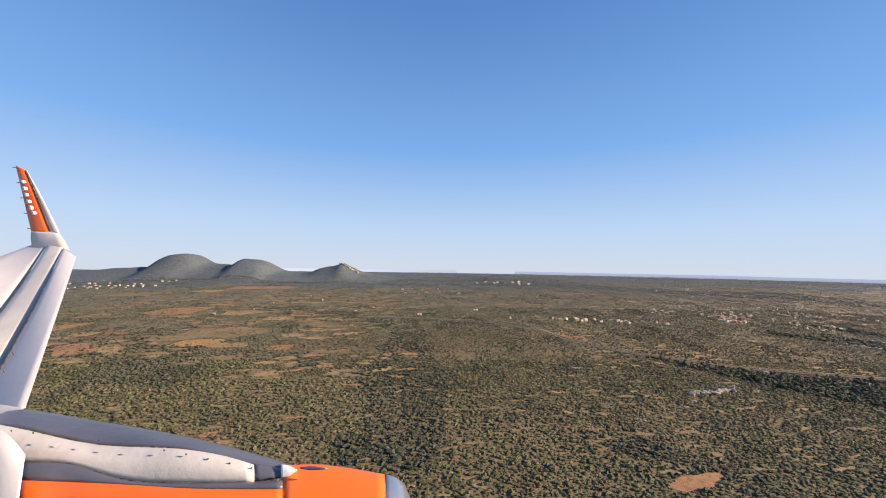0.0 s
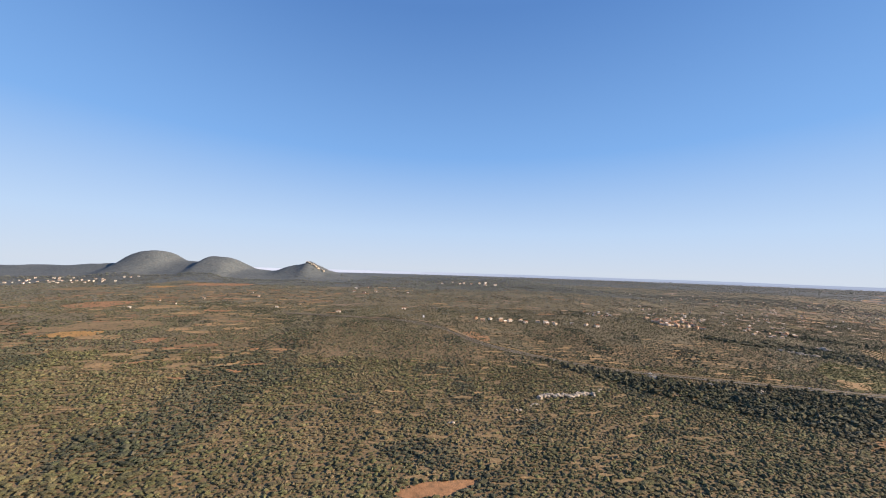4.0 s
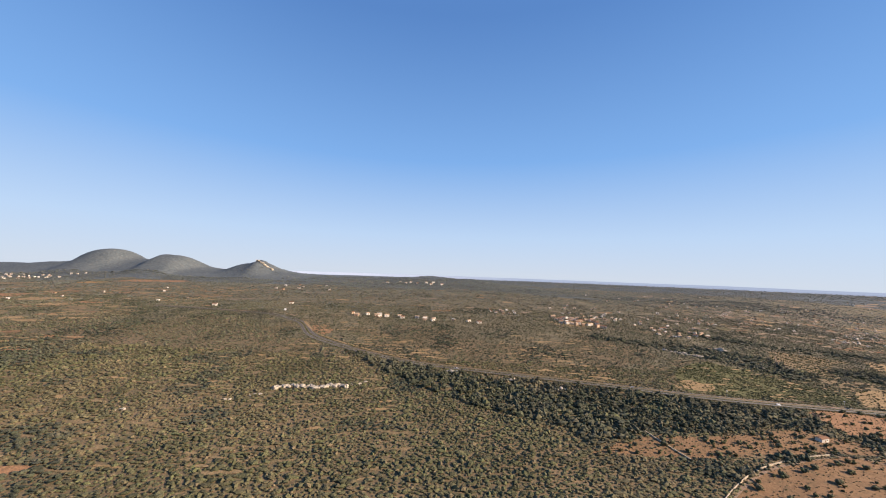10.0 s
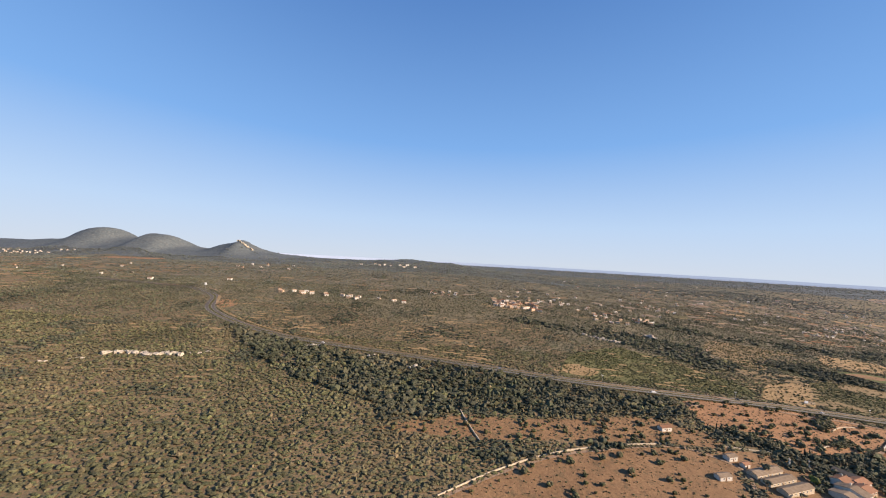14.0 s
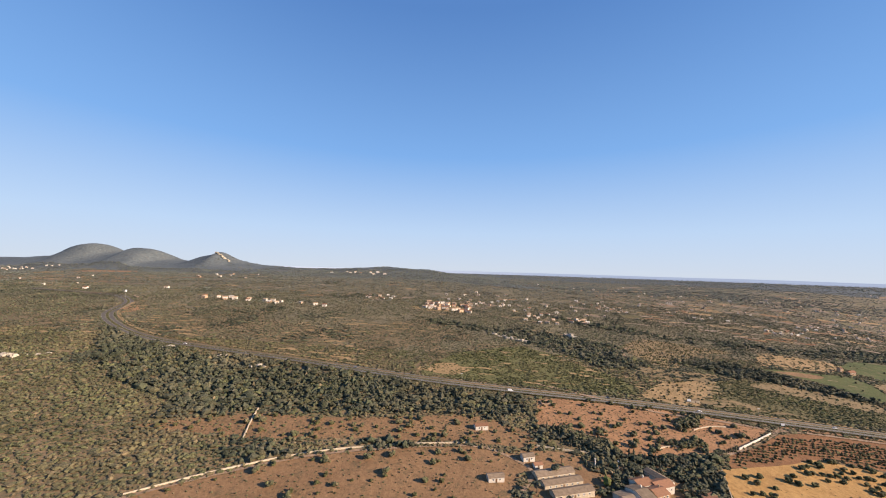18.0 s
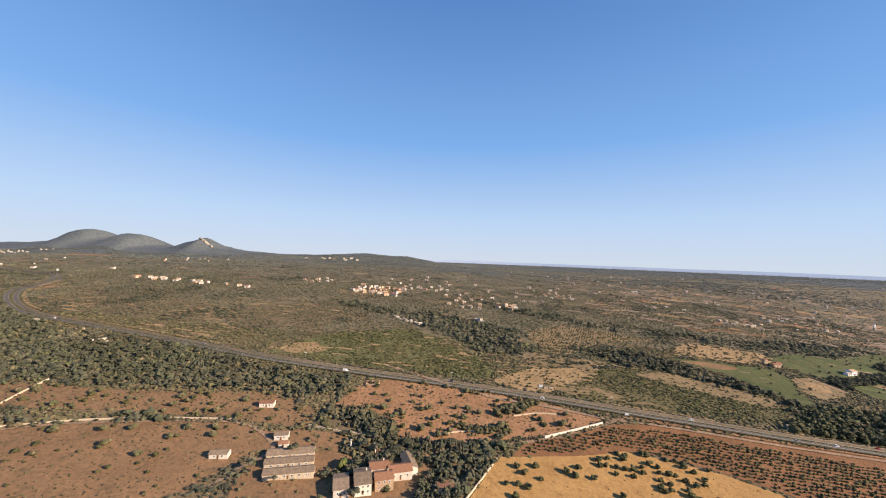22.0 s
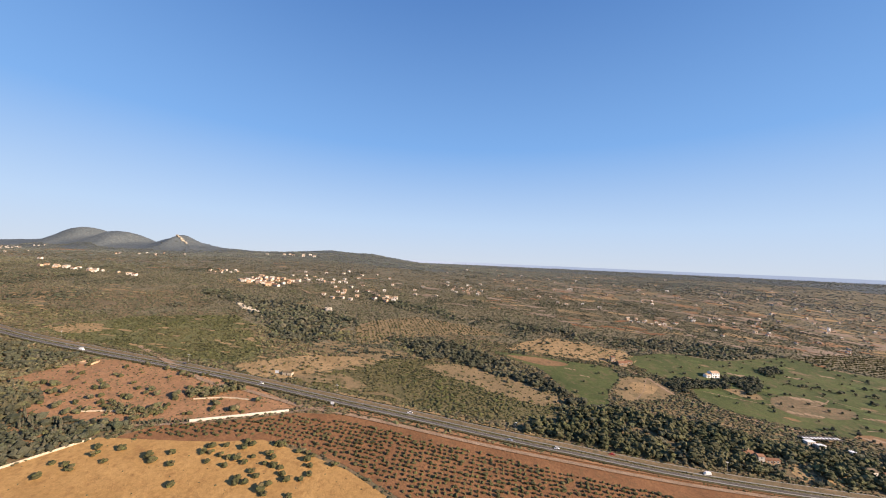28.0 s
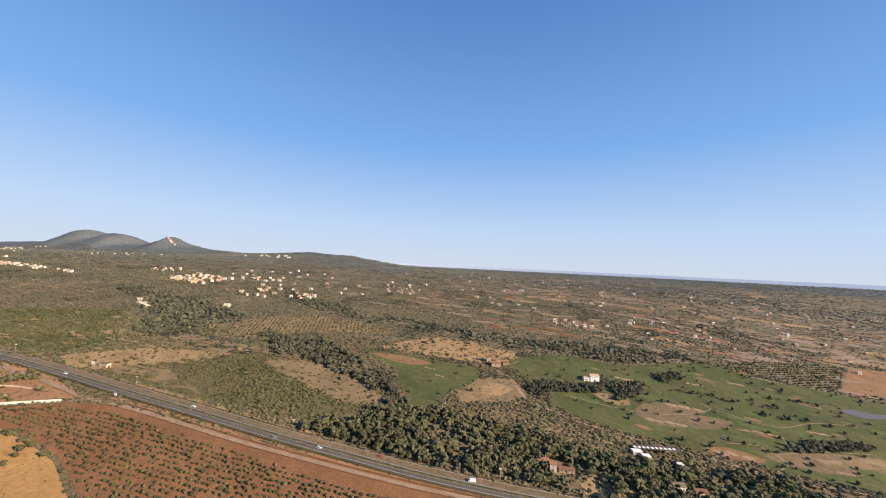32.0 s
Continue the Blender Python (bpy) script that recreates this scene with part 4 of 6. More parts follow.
CLUB_WOOD = [(1228, 532), (1242, 556), (1262, 563), (1284, 572), (1306, 590), (1339, 602), (1326, 569), (1290, 542), (1281, 552), (1256, 543), (1238, 524)]
def lobed(poly, gap, r_lo, r_hi, mat, name, label):
    """Full-grown trees: one main clump and smaller ones round it."""
    xs, ys = [p[0] for p in poly], [p[1] for p in poly]
    X, Y = jittered(min(xs), max(xs), min(ys), max(ys), gap)
    ok = inside(poly, X, Y) & (vnoise(X, Y, 26, 12) > 0.16) & (away(MOTORWAY, X, Y) > 8.8)
    X, Y = X[ok], Y[ok]
    R = rng.uniform(r_lo, r_hi, len(X))
    bx, by, br, bl = [X], [Y], [R * 0.72], [np.full(len(X), 0.9)]
    for k in range(13):
        a, q = rng.uniform(0, 6.28, len(X)), np.sqrt(rng.uniform(0.0, 1.0, len(X)))
        bx.append(X + np.cos(a) * q * R)
        by.append(Y + np.sin(a) * q * R)
        br.append(R * rng.uniform(0.24, 0.46, len(X)))
        bl.append(rng.uniform(2.4, 4.2, len(X)) * (1.15 - 0.55 * q * q))
    bx, by, br, bl = (np.concatenate(v) for v in (bx, by, br, bl))
    crowns(name, bx, by, br, np.full(len(bx), 0.85), mat, bl[:, None], label, "trees", 0.5, coarse=1)


lobed([(x, y - 9) if k < 1 or k > 7 else (x, y) for k, (x, y) in enumerate(PINEWOOD)], 5.0, 1.8, 3.6, OAK, "oak_wood", "broad dark holm oaks in a dense wood")
lobed(GROVE, 6.5, 1.8, 3.2, PINE, "pine_wood", "dark pines in a narrow grove")
lobed(FOREST, 8.5, 1.7, 2.6, PINE, "pine_wood", "larger pines standing out of the woodland")
lobed(CLUB_WOOD, 3.9, 1.5, 2.7, PINE, "clubhouse_trees", "dark green trees around the clubhouse")
lobed([(1354, 633), (1386, 656), (1386, 641), (1357, 618)], 4.1, 1.5, 2.6, PINE, "golf_thicket", "dark thicket on the golf course")
lobed([(1416, 538), (1448, 561), (1497, 582), (1494, 573), (1450, 550), (1420, 534)], 3.4, 1.4, 2.3, PINE, "golf_thicket", "dark thicket on the golf course")
lobed([(776, 322), (800, 318), (808, 302), (798, 296), (786, 304), (770, 312)], 3.9, 1.4, 2.6, PINE, "farm_thicket", "dark trees beside the farm")
lobed([(868, 360), (890, 378), (900, 376), (886, 358), (874, 354)], 3.4, 1.3, 2.4, MAQUIS, "field_copse", "green copse on the red field")
lobed([(766, 330), (780, 326), (800, 306), (794, 300), (776, 314)], 3.4, 1.3, 2.4, MAQUIS, "field_copse", "green copse beside the red field")
lobed([(840, 330), (862, 338), (880, 336), (872, 326), (850, 320)], 3.7, 0.9, 1.9, MAQUIS, "field_copse", "green copse on the red field")

lobed([(778, 262), (790, 272), (796, 282), (806, 290), (830, 292), (846, 300), (838, 284), (812, 284), (796, 272), (786, 262)], 3.7, 1.3, 2.4, PINE, "farm_thicket", "dark trees between farm buildings")
lobed([(824, 262), (834, 282), (850, 300), (862, 304), (856, 280), (846, 258), (832, 250)], 3.7, 1.3, 2.4, PINE, "farm_thicket", "dark trees between farm buildings")

thicket(DRY_FIELD, 2.4, 0.15, 0.5, MAQUIS, "field_tufts", "small dry tufts on the brown field", 0.8, 0.55)
thicket(RED_FIELD, 2.6, 0.15, 0.6, MAQUIS, "field_tufts", "small dry tufts on the red field", 0.8, 0.6)
thicket(DRY_STRIP, 2.6, 0.2, 0.8, MAQUIS, "field_tufts", "small dry tufts on the brown strip", 0.8, 0.6)
thicket(STRAW_FIELD, 5.5, 0.15, 0.4, MAQUIS, "field_tufts", "small dry tufts on the stubble", 0.7, 0.5)
thicket(PALE_FIELD, 3.4, 0.3, 1.0, MAQUIS, "field_tufts", "small bushes on the pale field", 0.8, 0.5)
thicket(YARD, 4.5, 0.3, 1.0, MAQUIS, "field_tufts", "small bushes around the farm", 0.9, 0.4)
thicket(DIRT_PATCH, 5.0, 0.25, 0.7, MAQUIS, "field_tufts", "small bushes on worn earth", 0.8, 0.4)

# ---- tracks, lanes and paths ----
FARM_TRACK = [(530, 186), (549, 210), (582, 236), (621, 260), (667, 278), (708, 290), (726, 288), (743, 278), (746, 272), (738, 257), (736, 238), (760, 220)]
LANE = [(840, 300), (872, 318), (897, 331), (945, 364), (954, 372), (967, 381)]
SERVICE = [(770, 402), (861, 376), (891, 376), (933, 374), (952, 373), (974, 376), (1011, 378), (1068, 380), (1120, 384), (1185, 391), (1250, 403), (1330, 420)]
GOLF_LANE = [(1196, 560), (1214, 547), (1229, 517), (1249, 507), (1272, 500), (1298, 498), (1334, 496), (1368, 496), (1399, 497), (1480, 512), (1600, 540)]
strip("frontage_road", [(40, 604), (96, 606), (149, 603), (186, 580)], 3.4, DIRT, 0.36, label="pale road joining the motorway bend", category="road")
sheet("verge_patch", [(222, 530), (236, 540), (258, 516), (256, 488), (238, 496)], RED, 0.3, wobble=4, label="bare orange earth beside the motorway bend", category="bare ground")
strip("farm_track", FARM_TRACK, 2.6, DIRT, 0.3, label="pale dirt track along the dry field", category="track")
strip("farm_lane", LANE, 3.2, DIRT, 0.32, label="pale dirt lane between red field and orchard", category="track")
strip("service_road", SERVICE, 4.0, DIRT, 0.34, label="tan dirt service road along the motorway", category="track")
strip("golf_lane", GOLF_LANE, 3.0, DIRT, 0.3, label="grey lane along the golf course", category="road")
strip("orchard_edge", [(960, 381), (1020, 384), (1090, 387), (1190, 397), (1290, 414)], 6.0, RED, 0.24, label="bare red strip beside the orchard", category="bare ground")
for line in ([(1375, 525), (1398, 533), (1407, 527), (1440, 546), (1486, 565)], [(1407, 527), (1407, 515), (1395, 503)], [(1261, 540), (1306, 539), (1352, 553), (1387, 581), (1381, 588)],
             [(1214, 546), (1206, 526), (1200, 510), (1190, 492)], [(1390, 580), (1430, 574), (1470, 600), (1500, 612)]):
    strip("cart_path", line, 1.1, SAND, 0.3, label="pale cart path across the golf turf", category="path")
strip("forest_track", [(888, 470), (902, 538), (930, 575), (960, 606)], 2.6, DIRT, 0.3, label="pale track along the clearing", category="track")
strip("scrub_track", [(1090, 624), (1150, 634), (1216, 628), (1290, 660)], 2.4, DIRT, 0.3, label="pale track through the scrub", category="track")
strip("village_road", [(560, 690), (600, 655), (650, 640), (700, 650), (740, 668), (800, 640), (840, 690)], 3.4, DIRT, 0.35, label="pale village road among houses", category="road")
strip("west_road", [(-40, 470), (60, 560), (131, 700), (180, 760)], 3.0, DIRT, 0.35, label="pale country road through the scrub", category="road")
sheet("village_ground", [(600, 668), (628, 690), (668, 712), (704, 700), (690, 668), (660, 655), (630, 652)], PALE, 0.2, wobble=6, label="bare pale ground among the houses", category="bare ground")
sheet("verge_patch", [(655, 400), (668, 418), (690, 428), (704, 412), (690, 398)], PALE, 0.2, wobble=6, label="pale bare earth beside the motorway", category="bare ground")
sheet("scrub_patch", [(1232, 470), (1262, 478), (1290, 480), (1284, 466), (1250, 460)], TANSCRUB, 0.2, wobble=5, label="dry clearing in the pine wood", category="clearing")
sheet("worn_earth", [(1192, 522), (1206, 534), (1218, 528), (1208, 510), (1194, 506)], PALE, 0.3, wobble=5, label="pale worn earth between the fairways", category="bare ground")
sheet("golf_rough", [(1326, 559), (1350, 572), (1372, 573), (1360, 541), (1340, 529), (1322, 528), (1318, 546)], GROUND, 0.23, wobble=4, label="brown dry rough round the bunkers", category="rough")
sheet("golf_rough", [(1280, 560), (1296, 562), (1318, 566), (1316, 550), (1296, 546)], TANSCRUB, 0.235, wobble=4, label="worn tan ground below the clubhouse", category="rough")
sheet("golf_rough", [(1436, 532), (1452, 542), (1480, 558), (1502, 560), (1486, 549), (1458, 535)], TANSCRUB, 0.236, wobble=4, label="pale sandy waste ground on the course", category="rough")
sheet("golf_rough", [(1352, 506), (1372, 518), (1394, 514), (1384, 504)], DRY, 0.23, wobble=3, label="brown dry rough beside the lane", category="rough")
sheet("thin_scrub", [(1200, 478), (1222, 492), (1246, 487), (1272, 489), (1292, 484), (1270, 469), (1239, 470), (1216, 462)], TANSCRUB, 0.2, wobble=5, label="dry tan grass between the lane and the wood", category="scrub")
sheet("clearing", [(1266, 424), (1272, 443), (1294, 449), (1314, 444), (1300, 432)], PALE, 0.2, wobble=4, label="pale clearing among the oaks", category="clearing")
for ring, mat in (([(1606, 838), (1650, 858), (1712, 870), (1708, 852), (1656, 842), (1620, 828)], PALE), ([(1720, 930), (1760, 950), (1800, 940), (1756, 920)], PALE), ([(1530, 828), (1566, 850), (1596, 842), (1560, 824)], RED)):
    sheet("far_field", ring, mat, 0.46, wobble=3, rounded=False, label="dry field beyond the golf course", category="field")
sheet("golf_rough", [(1080, 536), (1112, 545), (1140, 540), (1118, 528), (1096, 528)], DRY, 0.24, wobble=5, label="dry rough between the fairways", category="rough")
sheet("golf_rough", [(1342, 545), (1372, 562), (1398, 566), (1390, 552), (1360, 536)], GROUND, 0.22, wobble=4, label="dry rough between the fairways", category="rough")
sheet("golf_rough", [(1395, 520), (1440, 545), (1492, 562), (1520, 560), (1480, 538), (1430, 518)], GROUND, 0.22, wobble=4, label="dry rough between the fairways", category="rough")
for k, (x, y, w) in enumerate([(1392, 632, 9), (1363, 571, 14), (1333, 533, 9), (1347, 536, 7), (1386, 547, 5), (1397, 553, 4), (1406, 556, 5), (1418, 557, 8), (1460, 581, 6), (1468, 582, 6), (1477, 694, 9), (1444, 536, 9), (1478, 552, 8),
                               (1373, 511, 12), (1445, 524, 5), (1506, 619, 3), (1322, 605, 9), (1140, 530, 5), (1152, 520, 4), (1440, 660, 7)]):
    for i in range(3):
        ring, cx, cy = [], x + (i - 1) * w * dice.uniform(0.6, 0.9), y + (i - 1) * w * dice.uniform(-0.1, 0.3)
        for q in range(7):
            a = q * 2 * math.pi / 7
            d = w * dice.uniform(0.28, 0.5)
            ring.append((cx + math.cos(a) * d, cy + math.sin(a) * d * 0.62))
        sheet("bunker", ring, SAND, 0.27 + 0.004 * i, 6.0, 0.4, label="pale sand bunker in the golf turf", category="bunker")
for k in range(26):
    x, y = dice.uniform(1240, 1640), dice.uniform(515, 690)
    w = dice.uniform(5, 15)
    ring = [(x + math.cos(q) * w * dice.uniform(0.6, 1), y + math.sin(q) * w * 0.4 * dice.uniform(0.6, 1)) for q in [i * 0.9 for i in range(7)]]
    if all(inside(GOLF, np.array([a]), np.array([b]))[0] for a, b in ring):
        sheet("golf_rough", ring, (DRY, TANSCRUB, GROUND)[k % 3], 0.164 + 0.004 * (k % 6), 8.0, 1.6, label="brown dry rough between the fairways", category="rough")
for k in range(34):
    x, y = dice.uniform(1240, 1620), dice.uniform(520, 690)
    w = dice.uniform(9, 26)
    ring = [(x + math.cos(q) * w * dice.uniform(0.7, 1), y + math.sin(q) * w * 0.36 * dice.uniform(0.7, 1)) for q in [i * 0.9 for i in range(7)]]
    if all(inside(GOLF, np.array([a]), np.array([b]))[0] for a, b in ring):
        sheet("fairway", ring, FAIRWAY, 0.19 + 0.004 * k, 8.0, 1.0, label="lighter mown fairway", category="fairway")

# beyond the coast: the sea, and a glowing band painted as hazy distant coast
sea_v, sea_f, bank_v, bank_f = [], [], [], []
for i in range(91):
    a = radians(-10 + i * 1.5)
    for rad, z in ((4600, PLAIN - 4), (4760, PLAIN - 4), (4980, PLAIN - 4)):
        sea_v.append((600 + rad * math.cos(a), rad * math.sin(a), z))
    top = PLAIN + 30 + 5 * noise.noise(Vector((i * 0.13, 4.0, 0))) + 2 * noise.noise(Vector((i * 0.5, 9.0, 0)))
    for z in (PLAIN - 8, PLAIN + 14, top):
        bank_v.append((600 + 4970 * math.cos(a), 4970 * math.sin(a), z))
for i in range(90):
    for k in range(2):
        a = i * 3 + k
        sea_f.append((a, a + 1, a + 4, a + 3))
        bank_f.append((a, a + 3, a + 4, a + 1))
water, wt, wb = material("pond_water", 0.5)
wt.links.new(ramp(wt, noise_of(wt, 0.2), ((0.3, (0.075, 0.07, 0.068)), (0.7, (0.10, 0.094, 0.09)))), wb.inputs["Base Color"])
sea_mat, sea_tree, sea_b = material("sea_water", 0.75)
sea_tree.links.new(ramp(sea_tree, noise_of(sea_tree, 0.004), ((0.3, (0.20, 0.24, 0.29)), (0.7, (0.24, 0.28, 0.33)))), sea_b.inputs["Base Color"])
tagged(new("sea", mesh_of("sea", sea_v, sea_f, sea_mat)), "pale blue sea on the horizon", "sea", "", "structure")
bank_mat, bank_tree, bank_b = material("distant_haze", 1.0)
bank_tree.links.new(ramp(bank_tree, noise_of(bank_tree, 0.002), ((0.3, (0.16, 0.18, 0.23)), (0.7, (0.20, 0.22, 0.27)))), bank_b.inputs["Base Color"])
# emission stands in for the brightness of the haze
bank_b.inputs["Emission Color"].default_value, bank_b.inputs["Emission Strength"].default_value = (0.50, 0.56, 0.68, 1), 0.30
tagged(new("backdrop", mesh_of("backdrop", bank_v, bank_f, bank_mat)), "glowing backdrop band painted as pale blue coast in haze", "backdrop", "", "structure")
sheet("pond", POND, water, 0.35, 8.0, 1.0, label="dark still pond on the golf course", category="pond")



# ---- buildings ----
def gable(bm, w, d, h, rise, over=0.35, thick=0.18):
    """Pitched roof, ridge along x, with eaves and thickness."""
    x, y = w / 2 + over, d / 2 + over
    drop = rise * over / (d / 2)
    sec = [(-y, h - drop), (0, h + rise), (y, h - drop), (y, h - drop + thick), (0, h + rise + thick), (-y, h - drop + thick)]
    a = [bm.verts.new((-x, p, z)) for p, z in sec]
    b = [bm.verts.new((x, p, z)) for p, z in sec]
    n = len(sec)
    for k in range(n):
        bm.faces.new((a[k], a[(k + 1) % n], b[(k + 1) % n], b[k]))
    for r in (a[::-1], b):
        bm.faces.new((r[0], r[1], r[4], r[5]))
        bm.faces.new((r[1], r[2], r[3], r[4]))


def walls(bm, w, d, h, rise):
    p = [(-w / 2, -d / 2), (w / 2, -d / 2), (w / 2, d / 2), (-w / 2, d / 2)]
    lo, hi = [bm.verts.new((x, y, -1.0)) for x, y in p], [bm.verts.new((x, y, h)) for x, y in p]
    for k in range(4):
        bm.faces.new((lo[k], lo[(k + 1) % 4], hi[(k + 1) % 4], hi[k]))
    if rise:
        for s, (i, j) in ((-1, (0, 3)), (1, (1, 2))):
            t = bm.verts.new((s * w / 2, 0, h + rise))
            bm.faces.new((hi[i], hi[j], t) if s > 0 else (hi[j], hi[i], t))
    else:
        bm.faces.new(hi)


def opening(kind, top, x, y, z, w, h, facing, mat, label=""):
    """A window or door set in a wall: frame, and pane or leaf, just proud of the wall."""
    nx, ny = (1, 0) if facing == "x" else (0, 1)
    s = 1 if (x if nx else y) > 0 else -1

    def slab(x0, hw, hh, t, zc):
        bm = bmesh.new()
        if nx:
            return box(bm, x + s * x0, x + s * (x0 + t), y - hw, y + hw, zc - hh, zc + hh)
        return box(bm, x - hw, x + hw, y + s * x0, y + s * (x0 + t), zc - hh, zc + hh)
    f = part(kind, slab(-0.05, w / 2 + 0.08, h / 2 + 0.08, 0.09, z), WHITE if kind == "window" else STONEWALL, top)
    part("pane" if kind == "window" else "leaf", slab(0.045, w / 2 - 0.05, h / 2 - 0.05, 0.02, z), mat, f, label)


def house(x, y, w, d, h, turn, wall_mat, roof_mat, label, category="house", rise=None, group="", windows=2, chimney=False, storeys=1):
    top = thing("house" if category == "house" else category.replace(" ", "_"), x, y, turn, label=label, category=category, group=group)
    rise = d * 0.2 if rise is None else rise
    bm = bmesh.new()
    walls(bm, w, d, h, rise)
    part("wall", bm, wall_mat, top)
    bm = bmesh.new()
    if rise:
        gable(bm, w, d, h, rise)
    else:
        box(bm, -w / 2 - 0.15, w / 2 + 0.15, -d / 2 - 0.15, d / 2 + 0.15, h + 0.004, h + 0.3)
    roof = part("roof", bm, roof_mat, top)
    if chimney:
        part("chimney", box(bmesh.new(), w * 0.22, w * 0.22 + 0.6, d * 0.1, d * 0.1 + 0.6, h + rise * 0.4, h + rise + 0.9), wall_mat, roof)
    for s in range(storeys):
        z = h / storeys * (s + 0.55)
        for k in range(windows):
            u = (k + 0.5) / windows - 0.5
            opening("window", top, u * w * 0.86, -d / 2, z, 0.9, 1.0, "y", DARKGLASS)
        opening("window", top, w / 2, 0.12 * d, z, 0.9, 1.0, "x", DARKGLASS)
    opening("door", top, -w / 2 * 0.02, -d / 2, 0.98, 0.95, 1.95, "y", WOOD)
    return top


dice = random.Random(9)
# the farm: sheds side by side, dwelling houses, huts
house(757, 273, 24, 6.5, 2.6, 20, STONEWALL, SHEET, "long low stone farm shed with a grey roof", "shed", windows=6, group="farm sheds")
house(760, 266.4, 24, 5.6, 2.6, 20, STONEWALL, SHEET, "long low shed with a brown-grey roof", "shed", windows=6, group="farm sheds")
house(764, 259.5, 24, 6.0, 2.8, 20, STONEWALL, SHEET, "long low shed with a weathered grey roof", "shed", windows=6, group="farm sheds")
house(744, 284.5, 7.5, 4.5, 3.0, 18, WHITEWASH, SHEET, "small white-walled farm building", "shed", windows=2)
house(749, 278.5, 5.0, 3.4, 2.4, 18, WHITEWASH, TILE, "small white outbuilding with tiled roof", "shed", windows=1)
house(723, 262, 9, 4.5, 2.5, 15, WHITEWASH, SHEET, "low white hut with a brown-grey roof on the dry field", "hut", windows=2)
house(716, 312, 9, 4.6, 2.8, 16, WHITEWASH, TILE, "small white hut beside the tree belt", "hut", windows=2)
house(792, 258, 7, 13, 3.8, 24, WHITEWASH, SHEET, "white farmhouse wing with a grey pitched roof", rise=1.5, windows=2, group="farmhouses")
house(801, 263, 8, 14, 4.8, 24, WHITEWASH, SHEET, "two-storey white farmhouse with arched front", rise=1.8, windows=3, storeys=2, group="farmhouses", chimney=True)
house(811, 266, 9, 8, 5.2, 24, OCHRE, TILE, "two-storey ochre farmhouse with tiled roof", rise=1.4, windows=3, storeys=2, group="farmhouses", chimney=True)
house(806, 274, 10, 8, 4.0, 24, WHITEWASH, TILE, "plain white farmhouse with a brown tiled roof", windows=2, group="farmhouses", chimney=True)
house(817, 275, 12, 8, 4.0, 24, WHITEWASH, TILE, "plain white farmhouse with weathered roof tiles", windows=3, group="farmhouses")
house(820, 283, 15, 6, 3.2, 118, WHITEWASH, SHEET, "long white barn with a grey roof", "barn", windows=4)
house(842, 272, 9, 6, 2.6, 20, STONEWALL, TILE, "low stone building with a flat roof", "shed", rise=0, windows=2)
for x, y in ((785, 287), (799, 288)):
    top = thing("chimney_stack", x, y, label="slim white chimney stack among the farm trees", category="chimney")
    bm = bmesh.new()
    limb(bm, (0, 0, -0.5), (0, 0, 5.0), 0.5, 0.35, 8)
    part("shaft", bm, WHITEWASH, top)
    part("cap", box(bmesh.new(), -0.5, 0.5, -0.5, 0.5, 4.95, 5.3), WHITEWASH, top)

# roofless ruin in the corner of the red field: four broken walls and rubble
ruin = thing("ruin", 771, 364, 8, label="roofless reddish stone ruin at the field corner", category="ruin")
for x0, x1, y0, y1, h in ((-5, 5, -3.2, -2.7, 1.5), (-5, 5, 2.7, 3.2, 2.1), (-5, -4.5, -2.7, 2.7, 1.8), (4.5, 5, -2.7, 2.7, 1.3), (0.6, 1.0, -2.7, 2.7, 1.4)):
    bm = box(bmesh.new(), x0, x1, y0, y1, -0.5, h)
    bmesh.ops.subdivide_edges(bm, edges=bm.edges[:], cuts=4, use_grid_fill=True)
    for v in bm.verts:
        if v.co.z > h - 0.1:
            v.co.z -= abs(noise.noise(v.co * 0.9)) * 1.1
    part("wall", bm, OCHRE, ruin)
for k in range(9):
    ob = new("rubble", bpy.data.meshes.new("rubble"))
    bm = bmesh.new()
    bmesh.ops.create_icosphere(bm, subdivisions=1, radius=0.45)
    for v in bm.verts:
        v.co = Vector((-3.6 + k % 3 * 3.4, -1.6 + k // 3 * 1.6, 0.15)) + v.co * (0.8 + 0.5 * noise.noise(v.co * 3 + Vector((k, 0, 0))))
    bm.to_mesh(ob.data)
    bm.free()
    ob.data.materials.append(STONEWALL)
    ob.parent = ruin

# buildings by the golf course
house(1290, 586, 8.5, 6.5, 5.0, 20, WHITE, OCHRE, "cream two-storey clubhouse among trees", "clubhouse", windows=4, storeys=2)
house(1282.5, 582, 5, 4.5, 2.8, 20, WHITE, OCHRE, "low cream clubhouse wing", "clubhouse", windows=2)
house(1197, 569, 9, 5.5, 3.4, 12, OCHRE, TILE, "red-roofed ochre building at the golf course", windows=4, chimney=True)
house(1189, 574, 4, 4, 5.6, 12, OCHRE, TILE, "dark red tower house at the golf course", windows=2, storeys=2)
house(1206, 577, 6, 4.5, 2.8, 12, OCHRE, TILE, "small red-roofed outbuilding beside the golf course", windows=2)
house(1243, 439, 7, 5, 3.4, 8, OCHRE, TILE, "ochre villa with clay roof in the pines", windows=3, chimney=True)
house(1249, 436, 4, 3.6, 4.6, 8, WHITEWASH, TILE, "white villa tower with clay roof", windows=1, storeys=2)
house(1257, 438.5, 9, 3.4, 2.4, 8, OCHRE, TILE, "long low villa wing with red tiles", windows=4)
house(1320, 452, 7.5, 5, 3.4, 14, WHITEWASH, SHEET, "small white house among pine trees", windows=3)
house(1332, 453, 7, 4.6, 3.0, 14, OCHRE, TILE, "bright red-roofed house among pines", windows=3)
